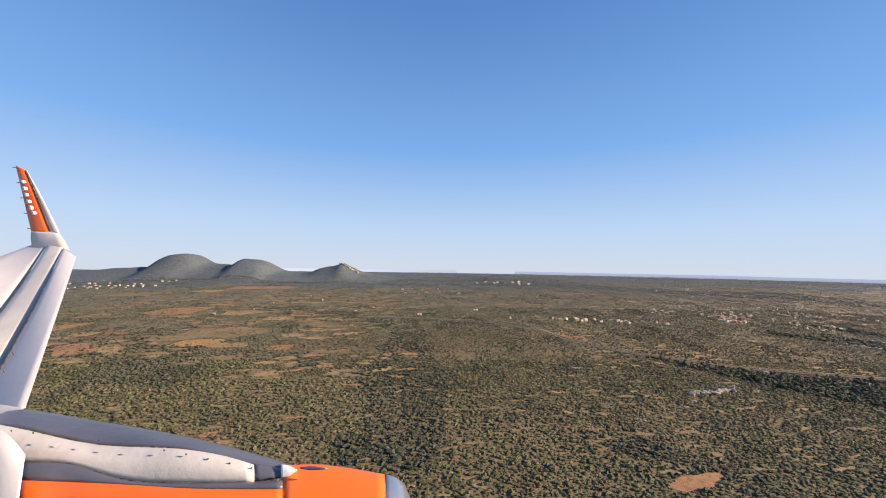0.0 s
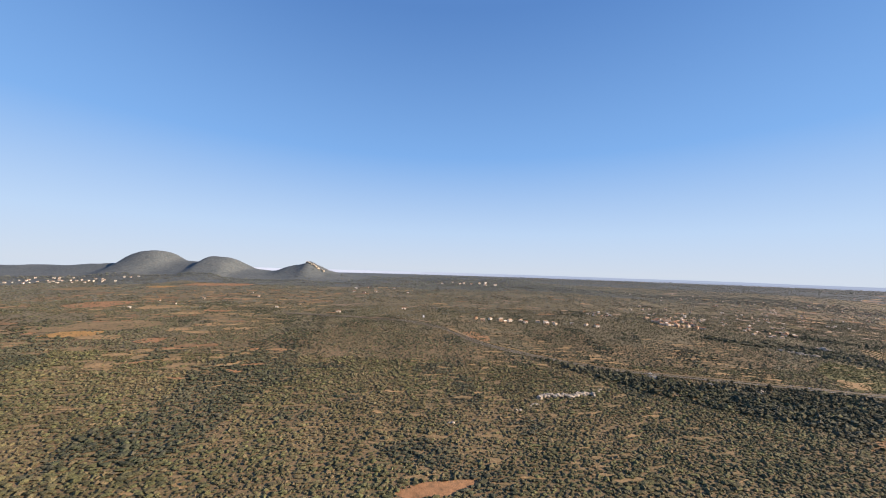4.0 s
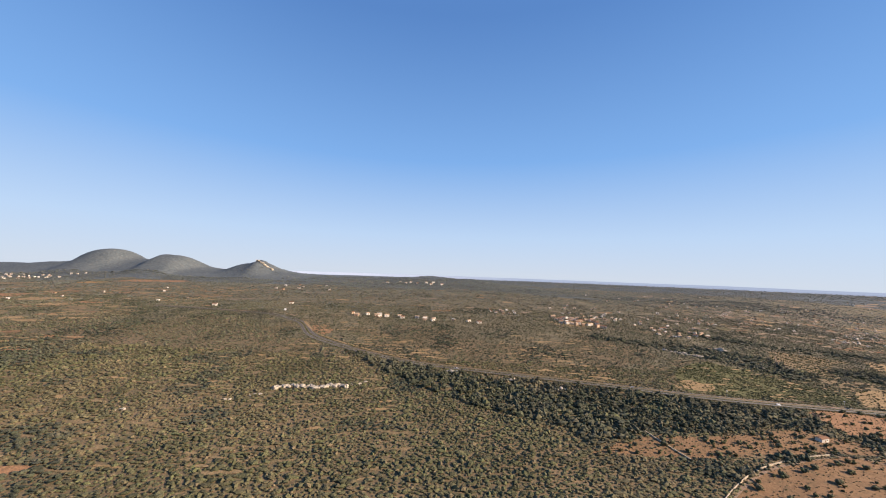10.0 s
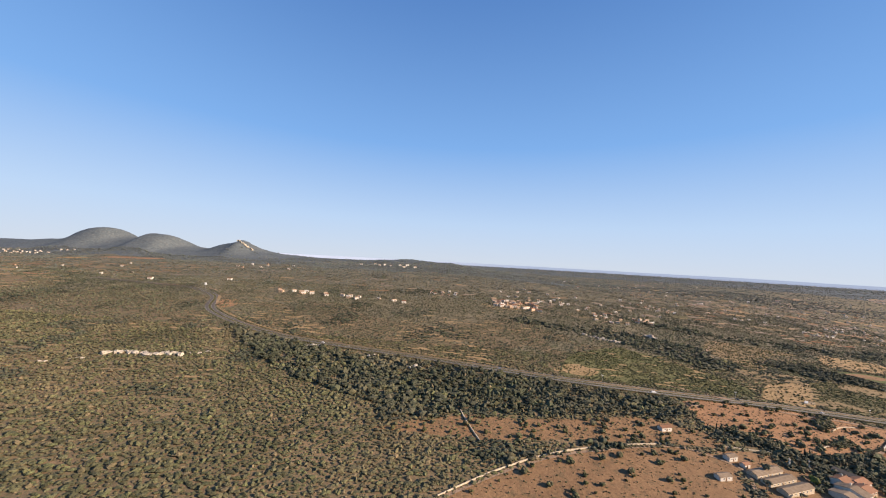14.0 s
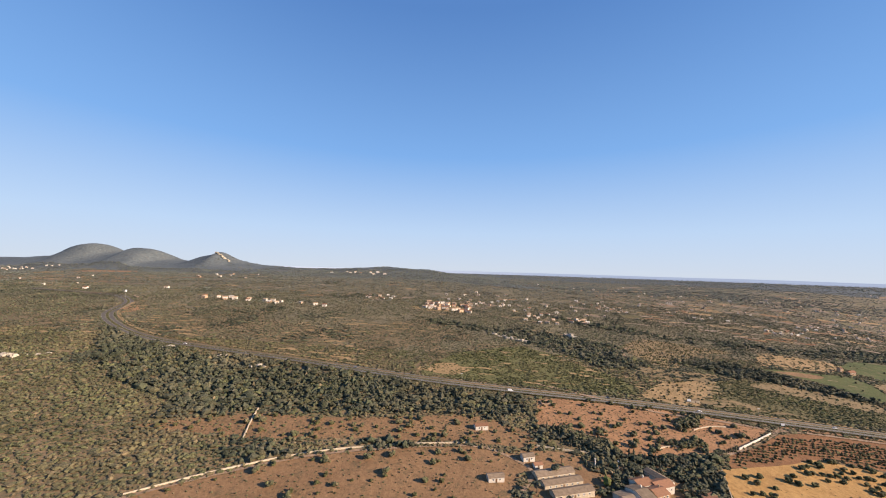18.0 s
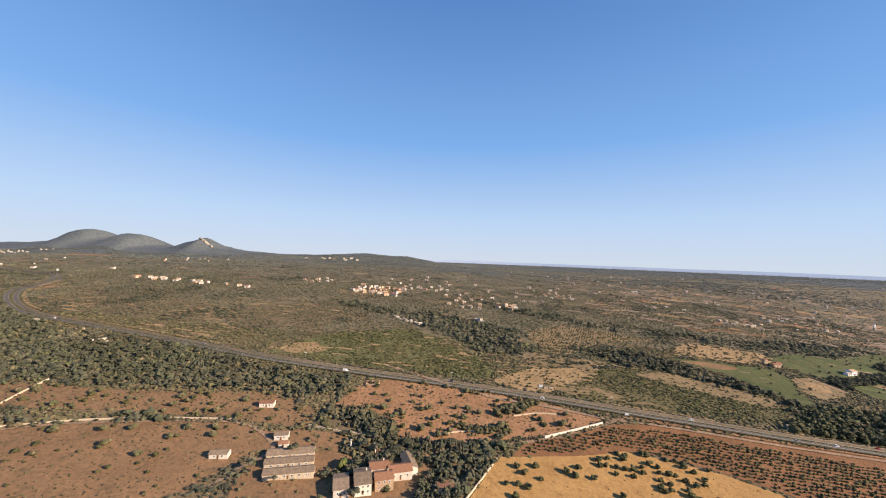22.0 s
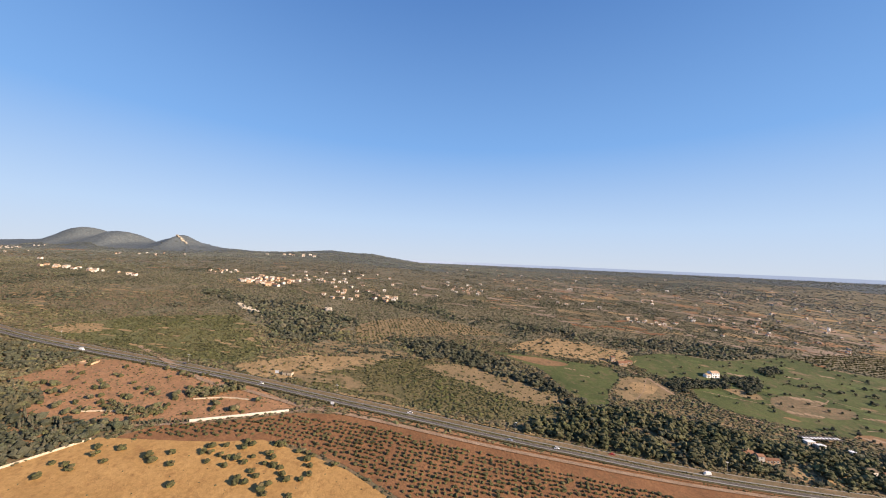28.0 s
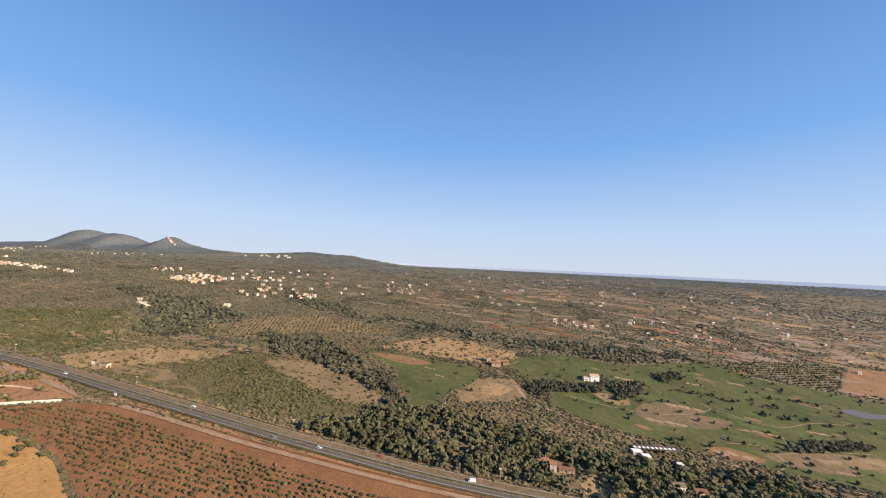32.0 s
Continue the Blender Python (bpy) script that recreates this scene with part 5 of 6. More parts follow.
shelter = thing("car_shelter", 1317, 487, 13, label="long dark shelter with a row of white skylights", category="shelter")
part("roof", box(bmesh.new(), -15, 15, -3, 3, 2.5, 2.75), ASPHALT, shelter)
for k in range(10):
    part("skylight", box(bmesh.new(), -14.2 + k * 2.9, -12.5 + k * 2.9, -1.6, 0.4, 2.754, 2.95), WHITE, shelter)
for k in range(6):
    bm = bmesh.new()
    limb(bm, (-14 + k * 5.6, -2.7, -0.5), (-14 + k * 5.6, -2.7, 2.6), 0.1, 0.1)
    part("post", bm, STEEL, shelter)
house(1304, 478, 6, 3.5, 2.6, 13, WHITEWASH, WHITE, "white flat-roofed cabin beside the shelter", "cabin", rise=0, windows=2)
house(1309, 475, 5, 3.5, 2.6, 13, WHITEWASH, WHITE, "white flat-roofed cabin beside the shelter", "cabin", rise=0, windows=2)
house(1329, 476, 3, 3, 2.4, 13, WHITEWASH, WHITE, "white flat-roofed cabin beside the shelter", "cabin", rise=0, windows=1)


# villages and single villas
def village(n, x0, x1, y0, y1, wall_mats, label, group, big=1.0, gap=9.0):
    spots, tries = [], 0
    while len(spots) < n and tries < n * 30:
        tries += 1
        x, y = dice.uniform(x0, x1), dice.uniform(y0, y1)
        if all((x - a) ** 2 + (y - b) ** 2 > gap * gap for a, b in spots):
            spots.append((x, y))
            house(x, y, dice.uniform(4.5, 7.5) * big, dice.uniform(3.6, 5) * big, dice.uniform(2.3, 3.9) * big, dice.uniform(-30, 40), dice.choice(wall_mats), dice.choice([TILE, OCHRE, OCHRE, WHITEWASH]), label, group=group, windows=2)


WALLS = [WHITEWASH, WHITEWASH, OCHRE]
village(34, 625, 706, 662, 722, [OCHRE, WHITEWASH, WHITEWASH], "ochre village house with clay roof", "hillside village", 1.15, 7.0)
village(9, 252, 345, 612, 632, WALLS, "pale villa in the scrub", "villa row")
village(7, 360, 470, 612, 626, WALLS, "pale villa in the scrub", "villa row")
village(12, 780, 845, 640, 712, WALLS, "pale villa above the ravine", "villas above the ravine", 0.85, 10)
village(9, 870, 900, 662, 690, [OCHRE, WHITEWASH], "ochre villa above the ravine", "villas above the ravine")
village(10, 505, 560, 715, 760, WALLS, "white villa among trees", "far villas", 0.8, 12)
village(10, 690, 770, 735, 775, WALLS, "white villa among trees", "far villas", 0.8, 12)
village(14, 960, 1020, 800, 860, WALLS, "pale house on the far plain", "far hamlet", 0.72, 10)
village(14, 1255, 1320, 765, 800, [OCHRE, WHITEWASH], "reddish house in the plain", "far hamlet", 0.72, 10)
village(16, 1370, 1500, 830, 900, WALLS, "pale house on the far plain", "far hamlet", 0.8, 14)
village(18, 1500, 1900, 850, 1200, WALLS, "pale house on the far plain", "scattered houses", 0.85, 30)
village(20, 900, 1500, 900, 1300, WALLS, "pale house on the far plain", "scattered houses", 0.85, 30)
village(46, 1000, 2300, 820, 1450, WALLS, "small pale house on the far plain", "scattered houses", 0.8, 20)
village(26, 620, 1000, 720, 900, [WHITEWASH], "white house scattered over the wooded plain", "scattered houses", 0.8, 24)
village(30, 1050, 1700, 760, 1000, [WHITEWASH], "white house among small fields", "scattered houses", 0.8, 22)
village(22, 1300, 2500, 1000, 1700, [WHITEWASH], "white house on the open plain", "scattered houses", 1.1, 40)
village(8, -420, -60, 560, 900, WALLS, "pale farmhouse among fields", "western farmhouses", 0.7, 40)
village(8, -20, 140, 800, 1100, WALLS, "pale farmhouse among fields", "western farmhouses", 0.9, 30)
village(9, 200, 430, 1215, 1262, [WHITEWASH], "white house on the ridge", "ridge houses", 1.3, 14)
village(34, -1010, -700, 1080, 1170, [WHITEWASH], "small white house in the far town", "far town", 0.85, 11)
for x, y in ((20, 640), (130, 690), (470, 619)):
    house(x, y, 7, 5, 3.2, 12, WHITEWASH, TILE, "lone pale house in the scrub")
house(1634, 939, 2.6, 2.6, 8, 10, WHITE, SHEET, "tall white silo tower on the plain", "silo", rise=0, windows=1, storeys=2)



# ---- walls, rocks ----
def stone_wall(line, h, t, label, mat=STONEWALL):
    pts = curve(line, 5.0)
    bm = bmesh.new()
    last = None
    for i, p in enumerate(pts):
        d = (pts[min(i + 1, len(pts) - 1)] - pts[max(i - 1, 0)]).normalized()
        n = Vector((-d.y, d.x)) * t / 2
        z = float(land(p.x, p.y))
        top = z + h + noise.noise(Vector((p.x, p.y, 0))) * 0.12
        ring = [bm.verts.new(c) for c in ((p.x + n.x, p.y + n.y, z - 0.5), (p.x + n.x * 0.8, p.y + n.y * 0.8, top), (p.x - n.x * 0.8, p.y - n.y * 0.8, top), (p.x - n.x, p.y - n.y, z - 0.5))]
        if last:
            for k in range(3):
                bm.faces.new((last[k], ring[k], ring[k + 1], last[k + 1]))
        last = ring
    bmesh.ops.recalc_face_normals(bm, faces=bm.faces)
    tagged(part("boundary_wall", bm, mat), label, "wall", "", "structure")


stone_wall([(561, 298), (566, 282), (573, 264)], 1.1, 0.7, "pale dry-stone wall across the brown field")
stone_wall([(899, 333), (922, 349), (944, 364.5)], 1.7, 0.5, "long whitewashed wall along the lane", WHITEWASH)
stone_wall([(848, 258), (858, 280), (868, 303)], 1.0, 0.6, "stone wall at the straw field's edge")
stone_wall([(880, 353), (896, 362), (912, 366)], 0.9, 0.6, "low stone wall on the red field")
stone_wall([(549, 213), (582, 239), (621, 263), (667, 281), (708, 293)], 0.9, 0.5, "pale stone wall along the farm track")
stone_wall([(832, 316), (846, 323), (862, 328)], 0.9, 0.6, "low stone wall on the red field")
stone_wall([(752, 300), (770, 300), (790, 302)], 1.0, 0.6, "stone wall behind the farm")


def rock_mesh(seed):
    bm = bmesh.new()
    bmesh.ops.create_icosphere(bm, subdivisions=2, radius=1.0)
    for v in bm.verts:
        k = max(abs(v.co.x), abs(v.co.y), abs(v.co.z)) ** 0.75       # blocky, with broken faces
        v.co = v.co / k * (1 + 0.5 * noise.noise(v.co * 1.7 + Vector((seed, 0, 0))) + 0.25 * noise.noise(v.co * 4.1 + Vector((0, seed, 0))))
        v.co.z *= 0.75
    me = bpy.data.meshes.new("rock")
    bm.to_mesh(me)
    bm.free()
    me.materials.append(ROCK)
    return me


ROCKS = [rock_mesh(k * 7.7) for k in range(5)]


def outcrop(line, n, lo, hi, label):
    pts = curve(line, 1.0)
    cx, cy = line[len(line) // 2]
    top = thing("rock_outcrop", cx, cy, label=label, category="rocks")
    for k in range(n):
        p = pts[int((k + 0.5) / n * (len(pts) - 1))]
        x, y = p.x + dice.uniform(-1.2, 1.2), p.y + dice.uniform(-2.0, 2.0)
        ob = new("rock", ROCKS[k % 5])
        ob.parent = top
        s = dice.uniform(lo, hi)
        ob.matrix_basis = Matrix.LocRotScale((x - cx, y - cy, float(land(x, y)) - float(land(cx, cy)) + s * 0.45), Euler((0, 0, dice.uniform(0, 6))), (s * dice.uniform(0.7, 1.7), s * dice.uniform(0.6, 1.1), s * dice.uniform(0.5, 1.15)))


outcrop([(266, 319), (281, 326), (298, 327), (310, 331), (322, 333)], 34, 1.2, 2.4, "pale limestone cliff ledge in the scrub")
outcrop([(322, 336), (336, 345)], 8, 0.6, 1.1, "pale limestone outcrop in the scrub")
outcrop([(254, 304), (262, 308)], 4, 0.6, 1.2, "pale limestone outcrop in the scrub")
outcrop([(240, 296), (250, 300)], 4, 0.5, 1.0, "pale limestone outcrop in the scrub")
outcrop([(410, 384), (420, 388)], 6, 1.4, 2.4, "pale rock face among woodland")
outcrop([(472, 378), (478, 382)], 4, 1.2, 2.0, "pale rock face among woodland")
outcrop([(512, 362), (524, 366)], 6, 1.4, 2.4, "pale rock face among woodland")
outcrop([(738, 548), (750, 541), (764, 535), (780, 530)], 14, 1.4, 2.6, "pale rock ledge above the ravine")
outcrop([(-244, 1306), (-228, 1300), (-206, 1296), (-180, 1292)], 26, 1.6, 4.2, "grey limestone crags on the hilltop")
outcrop([(842, 585), (850, 575)], 5, 2.0, 3.6, "pale rock face in the ravine")
outcrop([(180, 270), (186, 272)], 3, 0.7, 1.3, "pale boulders in the scrub")
outcrop([(500, 305), (516, 308)], 6, 0.4, 0.8, "pale stones on a bare strip")

# ---- motorway furniture and cars ----
for side in (-6.1, 0.0, 6.1):
    line = [(p.x, p.y) for p in curve(MOTORWAY, 12.0)]
    pts = [Vector(p) for p in line if 560 < p[0] < 1500]
    top = thing("guard_rail", *pts[0], label="galvanised steel guard rail along the motorway", category="guard rail", group="motorway guard rails")
    z0 = float(land(*pts[0]))
    bm, pm, last = bmesh.new(), bmesh.new(), None
    for i, p in enumerate(pts):
        d = (pts[min(i + 1, len(pts) - 1)] - pts[max(i - 1, 0)]).normalized()
        n = Vector((-d.y, d.x))
        q = p + n * side
        z = float(land(p.x, p.y)) - z0 + 0.3
        o = q - pts[0]
        ring = [bm.verts.new((o.x + n.x * u, o.y + n.y * u, z + v)) for u, v in ((0.06, 0.45), (0.06, 0.8), (-0.06, 0.8), (-0.06, 0.45))]
        if last:
            for k in range(4):
                bm.faces.new((last[k], ring[k], ring[(k + 1) % 4], last[(k + 1) % 4]))
        last = ring
        box(pm, o.x - 0.07, o.x + 0.07, o.y - 0.07, o.y + 0.07, z - 0.6, z + 0.5)
    part("rail", bm, STEEL, top)
    tagged(part("post_row", pm, STEEL, top), kind="stuff")


def car(x, lane, colour, name, label, van=False):
    pts = curve(MOTORWAY, 2.0)
    i = min(range(len(pts)), key=lambda k: abs(pts[k].x - x))
    d = (pts[i + 1] - pts[i]).normalized()
    n = Vector((-d.y, d.x))
    p = pts[i] + n * lane
    body_mat = CAR_PAINT[colour]
    top = thing(name, p.x, p.y, math.degrees(math.atan2(d.y, d.x)) + (180 if lane > 0 else 0), float(land(pts[i].x, pts[i].y)) + 0.31, label=label, category=name, group="motorway traffic")
    top.scale = (0.8, 0.8, 0.8)
    L, wd, hb, hc = (5.4, 1.95, 1.0, 2.2) if van else (4.3, 1.75, 0.85, 1.45)
    bm = box(bmesh.new(), -L / 2, L / 2, -wd / 2, wd / 2, 0.28, hb)
    bmesh.ops.bevel(bm, geom=bm.edges[:], offset=0.12, segments=2, affect="EDGES")
    part("body", bm, body_mat, top)
    bm = box(bmesh.new(), -L * (0.47 if van else 0.38), L * (0.3 if van else 0.2), -wd / 2 + 0.08, wd / 2 - 0.08, hb - 0.05, hc)
    for v in bm.verts:
        if v.co.z > hb:
            v.co.x, v.co.y = v.co.x * (0.95 if van else 0.72), v.co.y * 0.86
    part("cabin", bm, body_mat if van else DARKGLASS, top)
    if not van:
        part("roof", box(bmesh.new(), -L * 0.26, L * 0.13, -wd / 2 * 0.8, wd / 2 * 0.8, hc - 0.02, hc + 0.03), body_mat, top)
    for sx in (-0.31, 0.31):
        for sy in (-1, 1):
            bm = bmesh.new()
            limb(bm, (sx * L, sy * (wd / 2 - 0.2), 0.32), (sx * L, sy * (wd / 2 + 0.02), 0.32), 0.32, 0.32, 12)
            bmesh.ops.holes_fill(bm, edges=bm.edges[:])
            part("wheel", bm, RUBBER, top)


CAR_PAINT = {"white": WHITE, "grey": paint("silver_car_paint", (0.4, 0.41, 0.43), 0.3, 0.03, metal=0.5), "red": paint("red_car_paint", (0.4, 0.04, 0.03), 0.3, 0.03),
             "dark": paint("dark_car_paint", (0.04, 0.045, 0.06), 0.3, 0.03)}
for x, lane, colour, kind, van in ((742, -4.6, "white", "van", True), (600, 2.4, "grey", "car", False), (830, 4.7, "dark", "car", False), (905, -2.4, "white", "car", False), (1018, 2.5, "white", "car", False),
                                   (1086, -4.7, "grey", "car", False), (1116, -2.4, "white", "car", False), (1150, 4.6, "red", "car", False), (1205, 2.4, "white", "van", True), (420, -2.4, "white", "car", False), (1330, -4.6, "grey", "car", False)):
    car(x, lane, colour, kind, {"white": "white", "grey": "silver", "red": "red", "dark": "dark"}[colour] + " " + kind + " driving on the motorway asphalt", van)


def pole(name, x, y, h, label, category, head):
    top = thing(name, x, y, label=label, category=category)
    bm = bmesh.new()
    limb(bm, (0, 0, -0.5), (0, 0, h), 0.11, 0.07, 8)
    part("pole", bm, STEEL, top)
    part("panel" if head[2] > 0.5 else "lamp_head", box(bmesh.new(), -head[0], head[0], -head[1], head[1], h - head[2], h + 0.1), WHITE, top)
    return top


pole("sign_mast", 166, 575, 13, "tall white sign mast beside the road bend", "mast", (1.3, 0.5, 3.0))
pole("road_sign", 966, 381, 3.2, "white-backed road sign at the service road", "sign", (1.3, 0.08, 1.6))
pole("road_sign", 905, 403, 4.0, "white-backed road sign beside the motorway", "sign", (1.6, 0.08, 2.0))
for k in range(6):
    x = 700 + k * 130
    y = float(np.interp(x, [p[0] for p in MOTORWAY], [p[1] for p in MOTORWAY])) + 8.0
    tagged(pole("street_lamp", x, y, 6, "slim steel lamp post beside the motorway", "lamp", (0.9, 0.15, 0.2)), group="motorway lamps")
house(912, 407, 8, 3.2, 2.6, 4, STONEWALL, TANSCRUB, "small pale stone pump house by the motorway", "hut", rise=0, windows=1)


# ---- the airliner, where it hangs at the start: wing, winglet and engine outside the window ----
AIRFRAME = pose(0, 0, 180.0, 92.79, -1.01, -5.40)
airliner = new("airliner")
airliner.matrix_basis = AIRFRAME
tagged(airliner, "white and orange airliner wing with engine in flight", "aircraft")


def off(u, v, d):
    """A point d metres out from the window, u across and v down in fractions of the view."""
    return Vector((u * d, -v * d, -d))


def skin(name, edge_a, edge_b, mat, rows_n=6, bulge=0.0, thick=0.12, parent=None, label="", smooth=True):
    """A curved panel between two edges, each a list of (u, v, distance), with thickness."""
    a, b = [curve([off(*q) for q in e], 0.12) for e in (edge_a, edge_b)]
    n = max(len(a), len(b), 8)

    def at(c, t):
        i = t * (len(c) - 1)
        k = min(int(i), len(c) - 2)
        return c[k].lerp(c[k + 1], i - k)
    bm = bmesh.new()
    fronts, backs = [], []
    for i in range(n):
        pa, pb = at(a, i / (n - 1)), at(b, i / (n - 1))
        fr, bk = [], []
        for k in range(rows_n + 1):
            t = k / rows_n
            p = pa.lerp(pb, t)
            away_dir = p.normalized()
            q = p - away_dir * bulge * math.sin(math.pi * t)
            fr.append(bm.verts.new(q))
            bk.append(bm.verts.new(p + away_dir * thick))
        fronts.append(fr)
        backs.append(bk)
    for i in range(n - 1):
        for k in range(rows_n):
            bm.faces.new((fronts[i][k], fronts[i][k + 1], fronts[i + 1][k + 1], fronts[i + 1][k]))
            bm.faces.new((backs[i][k], backs[i + 1][k], backs[i + 1][k + 1], backs[i][k + 1]))
        bm.faces.new((fronts[i][0], fronts[i + 1][0], backs[i + 1][0], backs[i][0]))
        bm.faces.new((fronts[i][-1], backs[i][-1], backs[i + 1][-1], fronts[i + 1][-1]))
    for i in (0, n - 1):
        for k in range(rows_n):
            bm.faces.new((fronts[i][k], fronts[i][k + 1], backs[i][k + 1], backs[i][k]))
    bmesh.ops.recalc_face_normals(bm, faces=bm.faces)
    return part(name, bm, mat, parent or airliner, label, smooth)


def uv(x, y, d):
    return ((x - 784) / 635.0, (y - 441) / 635.0, d)


PANEL = paint("worn_white_aircraft_paint", (0.52, 0.48, 0.43), 0.4, 0.08, 1.5)
SLATE = paint("dark_grey_aircraft_paint", (0.095, 0.095, 0.115), 0.35, 0.12, 1.2)
ORANGE = paint("orange_aircraft_paint", (0.80, 0.14, 0.015), 0.3, 0.06, 1.0)
WINGGREY = paint("light_grey_wing_paint", (0.40, 0.39, 0.40), 0.3, 0.06, 0.6)
BAREMETAL = paint("bare_metal_lip", (0.42, 0.45, 0.50), 0.3, 0.08, 2.0, metal=0.8)

# wing, from the engine out to the tip
skin("wing_slat", [uv(135, 455, 14.5), uv(100, 560, 11.0), uv(45, 722, 8.0)], [uv(112, 440, 14.6), uv(62, 545, 11.4), uv(-60, 760, 8.0)], WINGGREY, 5, 0.10, 0.30, label="light grey wing slat")
skin("leading_panel", [uv(112, 439, 14.7), uv(60, 545, 11.6), uv(-60, 755, 8.2)], [uv(84, 434, 14.9), uv(20, 530, 12.0), uv(-120, 700, 8.6)], PANEL, 4, 0.05, 0.30, label="white leading edge panel")
skin("wing_surface", [uv(83, 434, 15.0), uv(18, 530, 12.2), uv(-120, 700, 8.8)], [uv(57, 433, 15.4), uv(-40, 470, 13.0), uv(-200, 540, 10.0)], WINGGREY, 5, 0.03, 0.30, label="glossy grey wing surface")
for k in range(7):
    t = k / 6
    x, y = 104 - 100 * t, 470 + 185 * t
    d = 13.8 - 4.8 * t
    skin("slat_track", [uv(x, y, d - 0.12), uv(x + 3, y + 5, d - 0.12)], [uv(x + 2.5, y - 1, d - 0.12), uv(x + 6, y + 5, d - 0.12)], SLATE, 1, 0.0, 0.02)
# winglet
winglet = skin("winglet", [uv(27.5, 293, 15.6), uv(41, 350, 15.4), uv(55, 410, 15.2)], [uv(45, 301, 15.6), uv(66, 350, 15.4), uv(90, 411, 15.2)], ORANGE, 3, 0.04, 0.16, label="orange upturned winglet")
skin("winglet_edge", [uv(45.3, 301, 15.58), uv(66.3, 350, 15.38), uv(90.3, 411, 15.18)], [uv(48, 302, 15.58), uv(76, 352, 15.38), uv(106, 413, 15.18)], PANEL, 3, 0.04, 0.16, label="white leading edge of the winglet")
skin("winglet_root", [uv(55, 410.5, 15.18), uv(54, 424, 15.1), uv(57, 438, 15.0)], [uv(106, 413.5, 15.15), uv(114, 426, 14.9), uv(123, 442, 14.7)], PANEL, 4, 0.08, 0.2, label="white winglet root")
for k, (x, y, w, h) in enumerate([(40, 322, 9, 7), (43, 334, 9, 8), (46, 345, 8, 8), (50, 357, 9, 8), (54, 368, 8, 9), (59, 377, 9, 8), (64, 386, 7, 8)]):
    skin("lettering_bar", [uv(x - w / 2, y - h / 2, 15.28), uv(x - w / 2 + 2, y + h / 2, 15.26)], [uv(x + w / 2, y - h / 2 + 1.5, 15.28), uv(x + w / 2 + 2, y + h / 2 - 2, 15.26)], WHITE, 1, 0.0, 0.02, winglet, "white lettering reduced to bars")
for k in range(5):
    skin("static_wick", [uv(22 + k * 6.5, 296 + k * 27, 15.5), uv(29 + k * 6.5, 296 + k * 27, 15.5)], [uv(22 + k * 6.5, 297.2 + k * 27, 15.5), uv(29 + k * 6.5, 297.2 + k * 27, 15.5)], SLATE, 1, 0.0, 0.02)

# engine: pylon, side panel, cowl, intake lip
skin("pylon", [uv(-20, 740, 4.7), uv(40, 725, 4.7), uv(170, 745, 4.6), uv(320, 771, 4.5), uv(450, 803, 4.4), uv(525, 826, 4.3)],
             [uv(-20, 752, 4.2), uv(40, 758, 4.2), uv(170, 786, 4.15), uv(320, 794, 4.1), uv(450, 822, 4.1), uv(522, 833, 4.15)], SLATE, 6, 0.05, 0.5, label="dark grey engine pylon")
skin("engine_side_panel", [uv(-20, 748, 4.19), uv(40, 760, 4.19), uv(170, 787, 4.14), uv(320, 795, 4.09), uv(400, 808, 4.09), uv(450, 823, 4.09)],
     [uv(-20, 818, 3.95), uv(40, 818, 3.95), uv(120, 820, 3.95), uv(230, 850, 3.9), uv(350, 854, 3.9), uv(450, 853, 3.95)], PANEL, 6, 0.06, 0.3, label="worn white engine side panel")
skin("pylon_nose", [uv(450, 822, 4.09), uv(490, 828, 4.11), uv(522, 833, 4.14)], [uv(450, 853, 3.95), uv(490, 848, 4.0), uv(514, 842, 4.1)], SLATE, 4, 0.05, 0.3, label="dark grey pylon fairing")
skin("fairing_tip", [uv(497, 822, 4.08), uv(512, 824, 4.06), uv(526, 832, 4.06)], [uv(497, 850, 4.0), uv(512, 843, 4.02), uv(526, 833, 4.05)], WHITE, 4, 0.05, 0.2, label="white pointed fairing tip")
skin("lower_band", [uv(40, 819, 3.94), uv(120, 821, 3.94), uv(230, 851, 3.89), uv(350, 855, 3.89), uv(500, 851, 3.95)], [uv(34, 850, 3.8), uv(120, 853, 3.8), uv(230, 858, 3.8), uv(350, 865, 3.8), uv(500, 866, 3.85)], SLATE, 4, 0.04, 0.3, label="dark grey engine band")
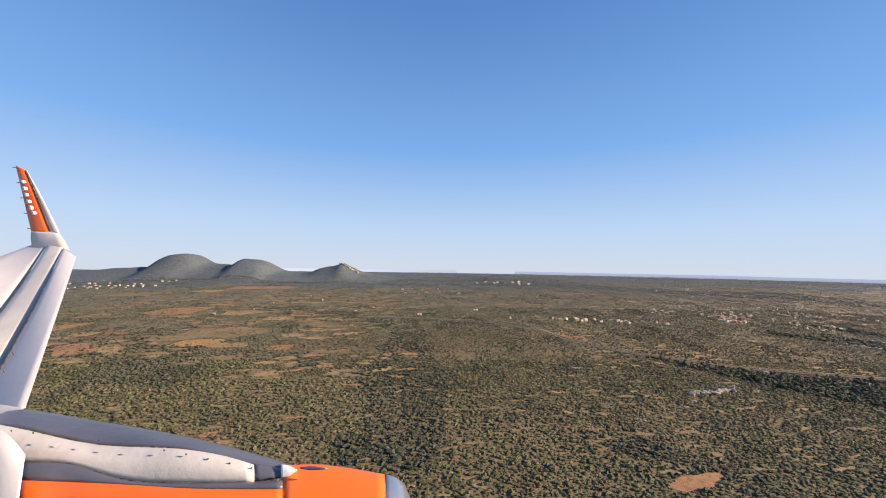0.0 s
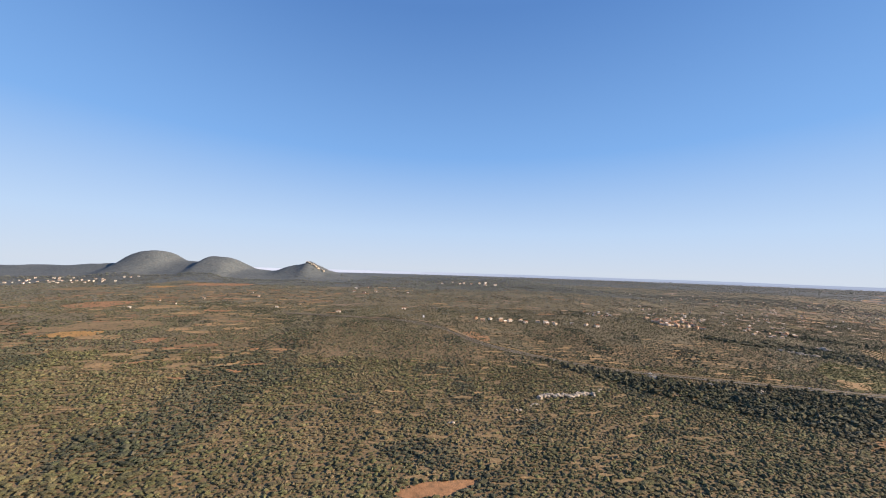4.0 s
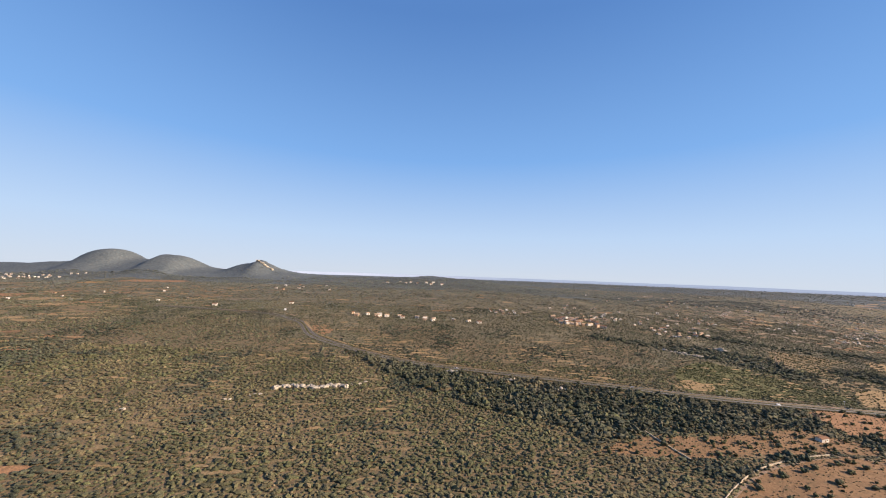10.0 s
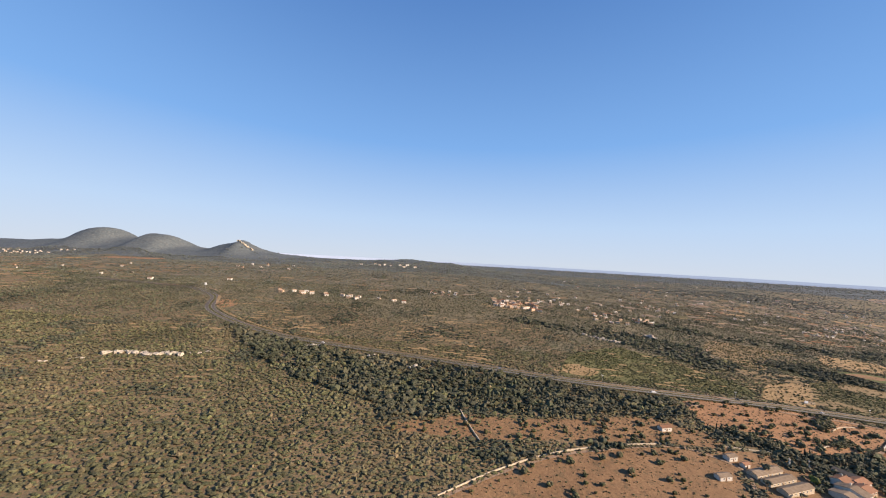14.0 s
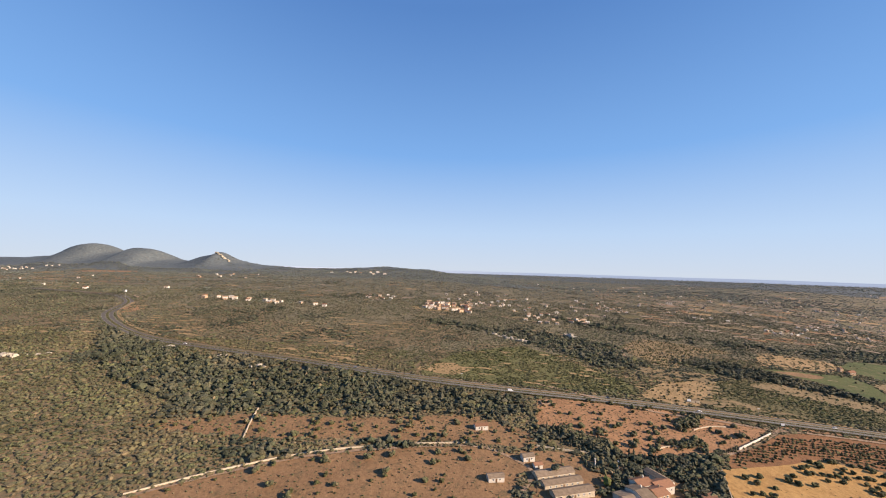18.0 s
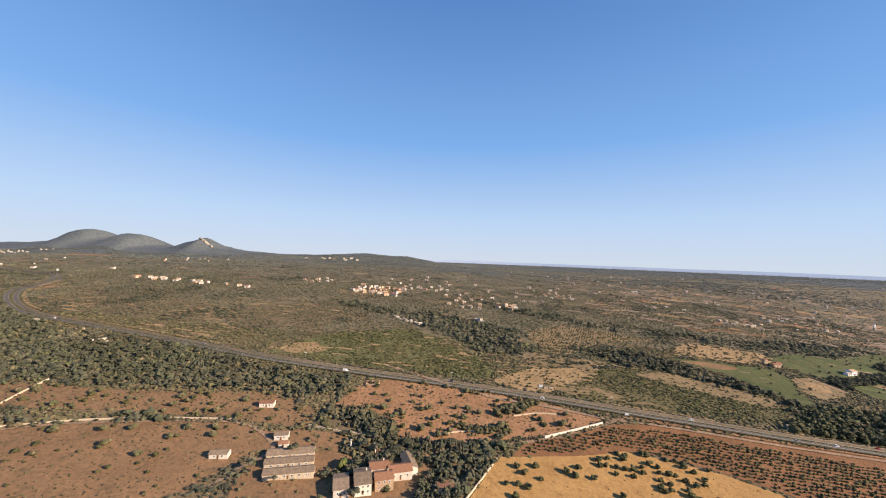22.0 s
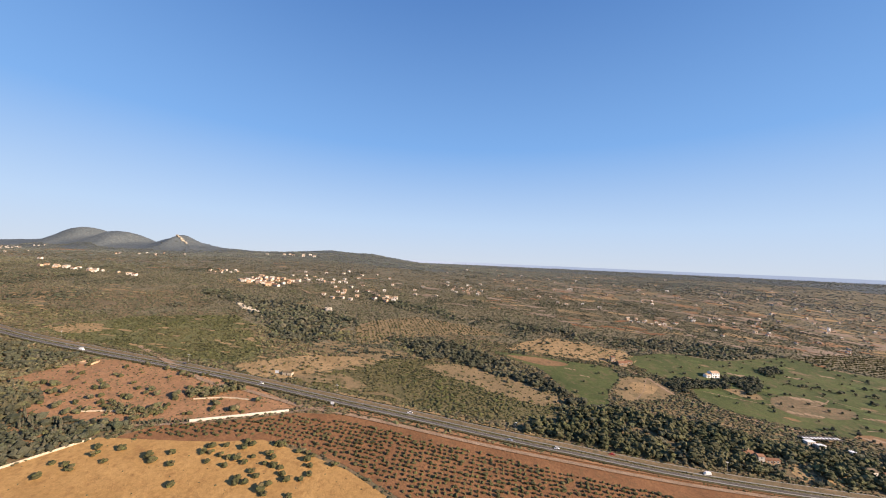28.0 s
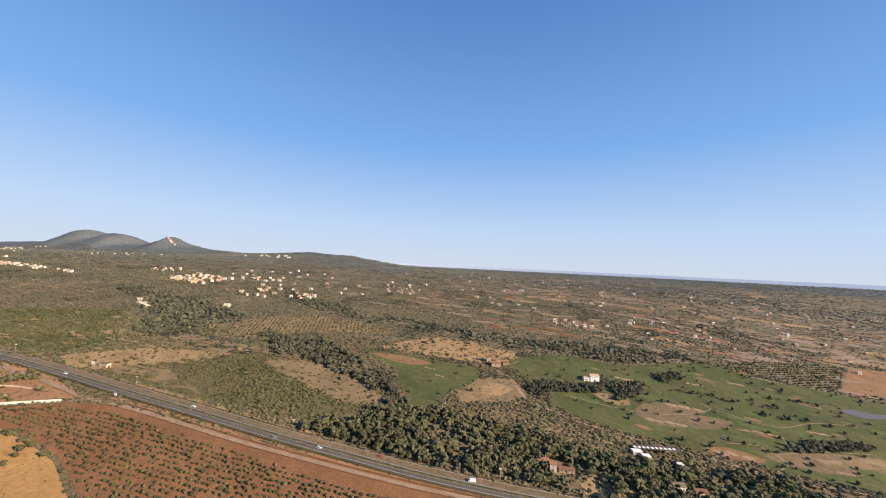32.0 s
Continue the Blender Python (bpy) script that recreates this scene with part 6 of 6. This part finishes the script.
skin("rear_cowl", [uv(34, 850.5, 3.79), uv(120, 853.5, 3.79), uv(230, 858.5, 3.79), uv(350, 865.5, 3.79), uv(500, 866.5, 3.84)], [uv(20, 990, 3.6), uv(120, 990, 3.55), uv(230, 990, 3.55), uv(350, 990, 3.55), uv(498, 990, 3.6)], ORANGE, 5, 0.08, 0.3, label="orange rear engine cowl")
skin("front_cowl", [uv(500, 824, 4.15), uv(560, 822, 4.2), uv(620, 829, 4.2), uv(682, 840, 4.2)], [uv(500, 990, 3.6), uv(560, 992, 3.6), uv(620, 994, 3.6), uv(682, 996, 3.6)], ORANGE, 10, 0.22, 0.4, label="bright orange engine cowl")
skin("intake_lip", [uv(682, 839, 4.2), uv(700, 845, 4.22), uv(716, 856, 4.25), uv(725, 880, 4.3)], [uv(682, 996, 3.6), uv(700, 996, 3.65), uv(716, 996, 3.7), uv(724, 996, 3.8)], BAREMETAL, 10, 0.2, 0.4, label="bare metal intake lip")
skin("vent", [uv(531, 827, 3.93), uv(552, 825, 3.93), uv(579, 829, 3.93)], [uv(531, 830, 3.92), uv(552, 833, 3.92), uv(579, 831, 3.93)], SLATE, 2, 0.0, 0.03, label="dark flush vent")
skin("wing_root_fairing", [uv(-40, 716, 6.2), uv(0, 716, 6.2), uv(40, 723, 6.2)], [uv(-40, 745, 5.2), uv(0, 742, 5.2), uv(44, 728, 5.2)], PANEL, 3, 0.03, 0.2, label="pale wing root fairing")
skin("fuselage_fairing", [uv(-30, 752, 3.7), uv(10, 765, 3.7), uv(34, 790, 3.7), uv(45, 805, 3.7)], [uv(-30, 990, 3.4), uv(-10, 990, 3.4), uv(5, 990, 3.4), uv(18, 990, 3.4)], WINGGREY, 4, 0.05, 0.2, label="pale grey fairing beside the engine")
for k in range(12):
    t = k / 11
    x, y = 20 + t * 425, 757 + t * 66 - 8 * math.sin(math.pi * t)
    skin("rivet", [uv(x - 1.5, y + 4, 4.0), uv(x + 1.5, y + 4, 4.0)], [uv(x - 1.5, y + 7, 4.0), uv(x + 1.5, y + 7, 4.0)], SLATE, 1, 0.0, 0.02)
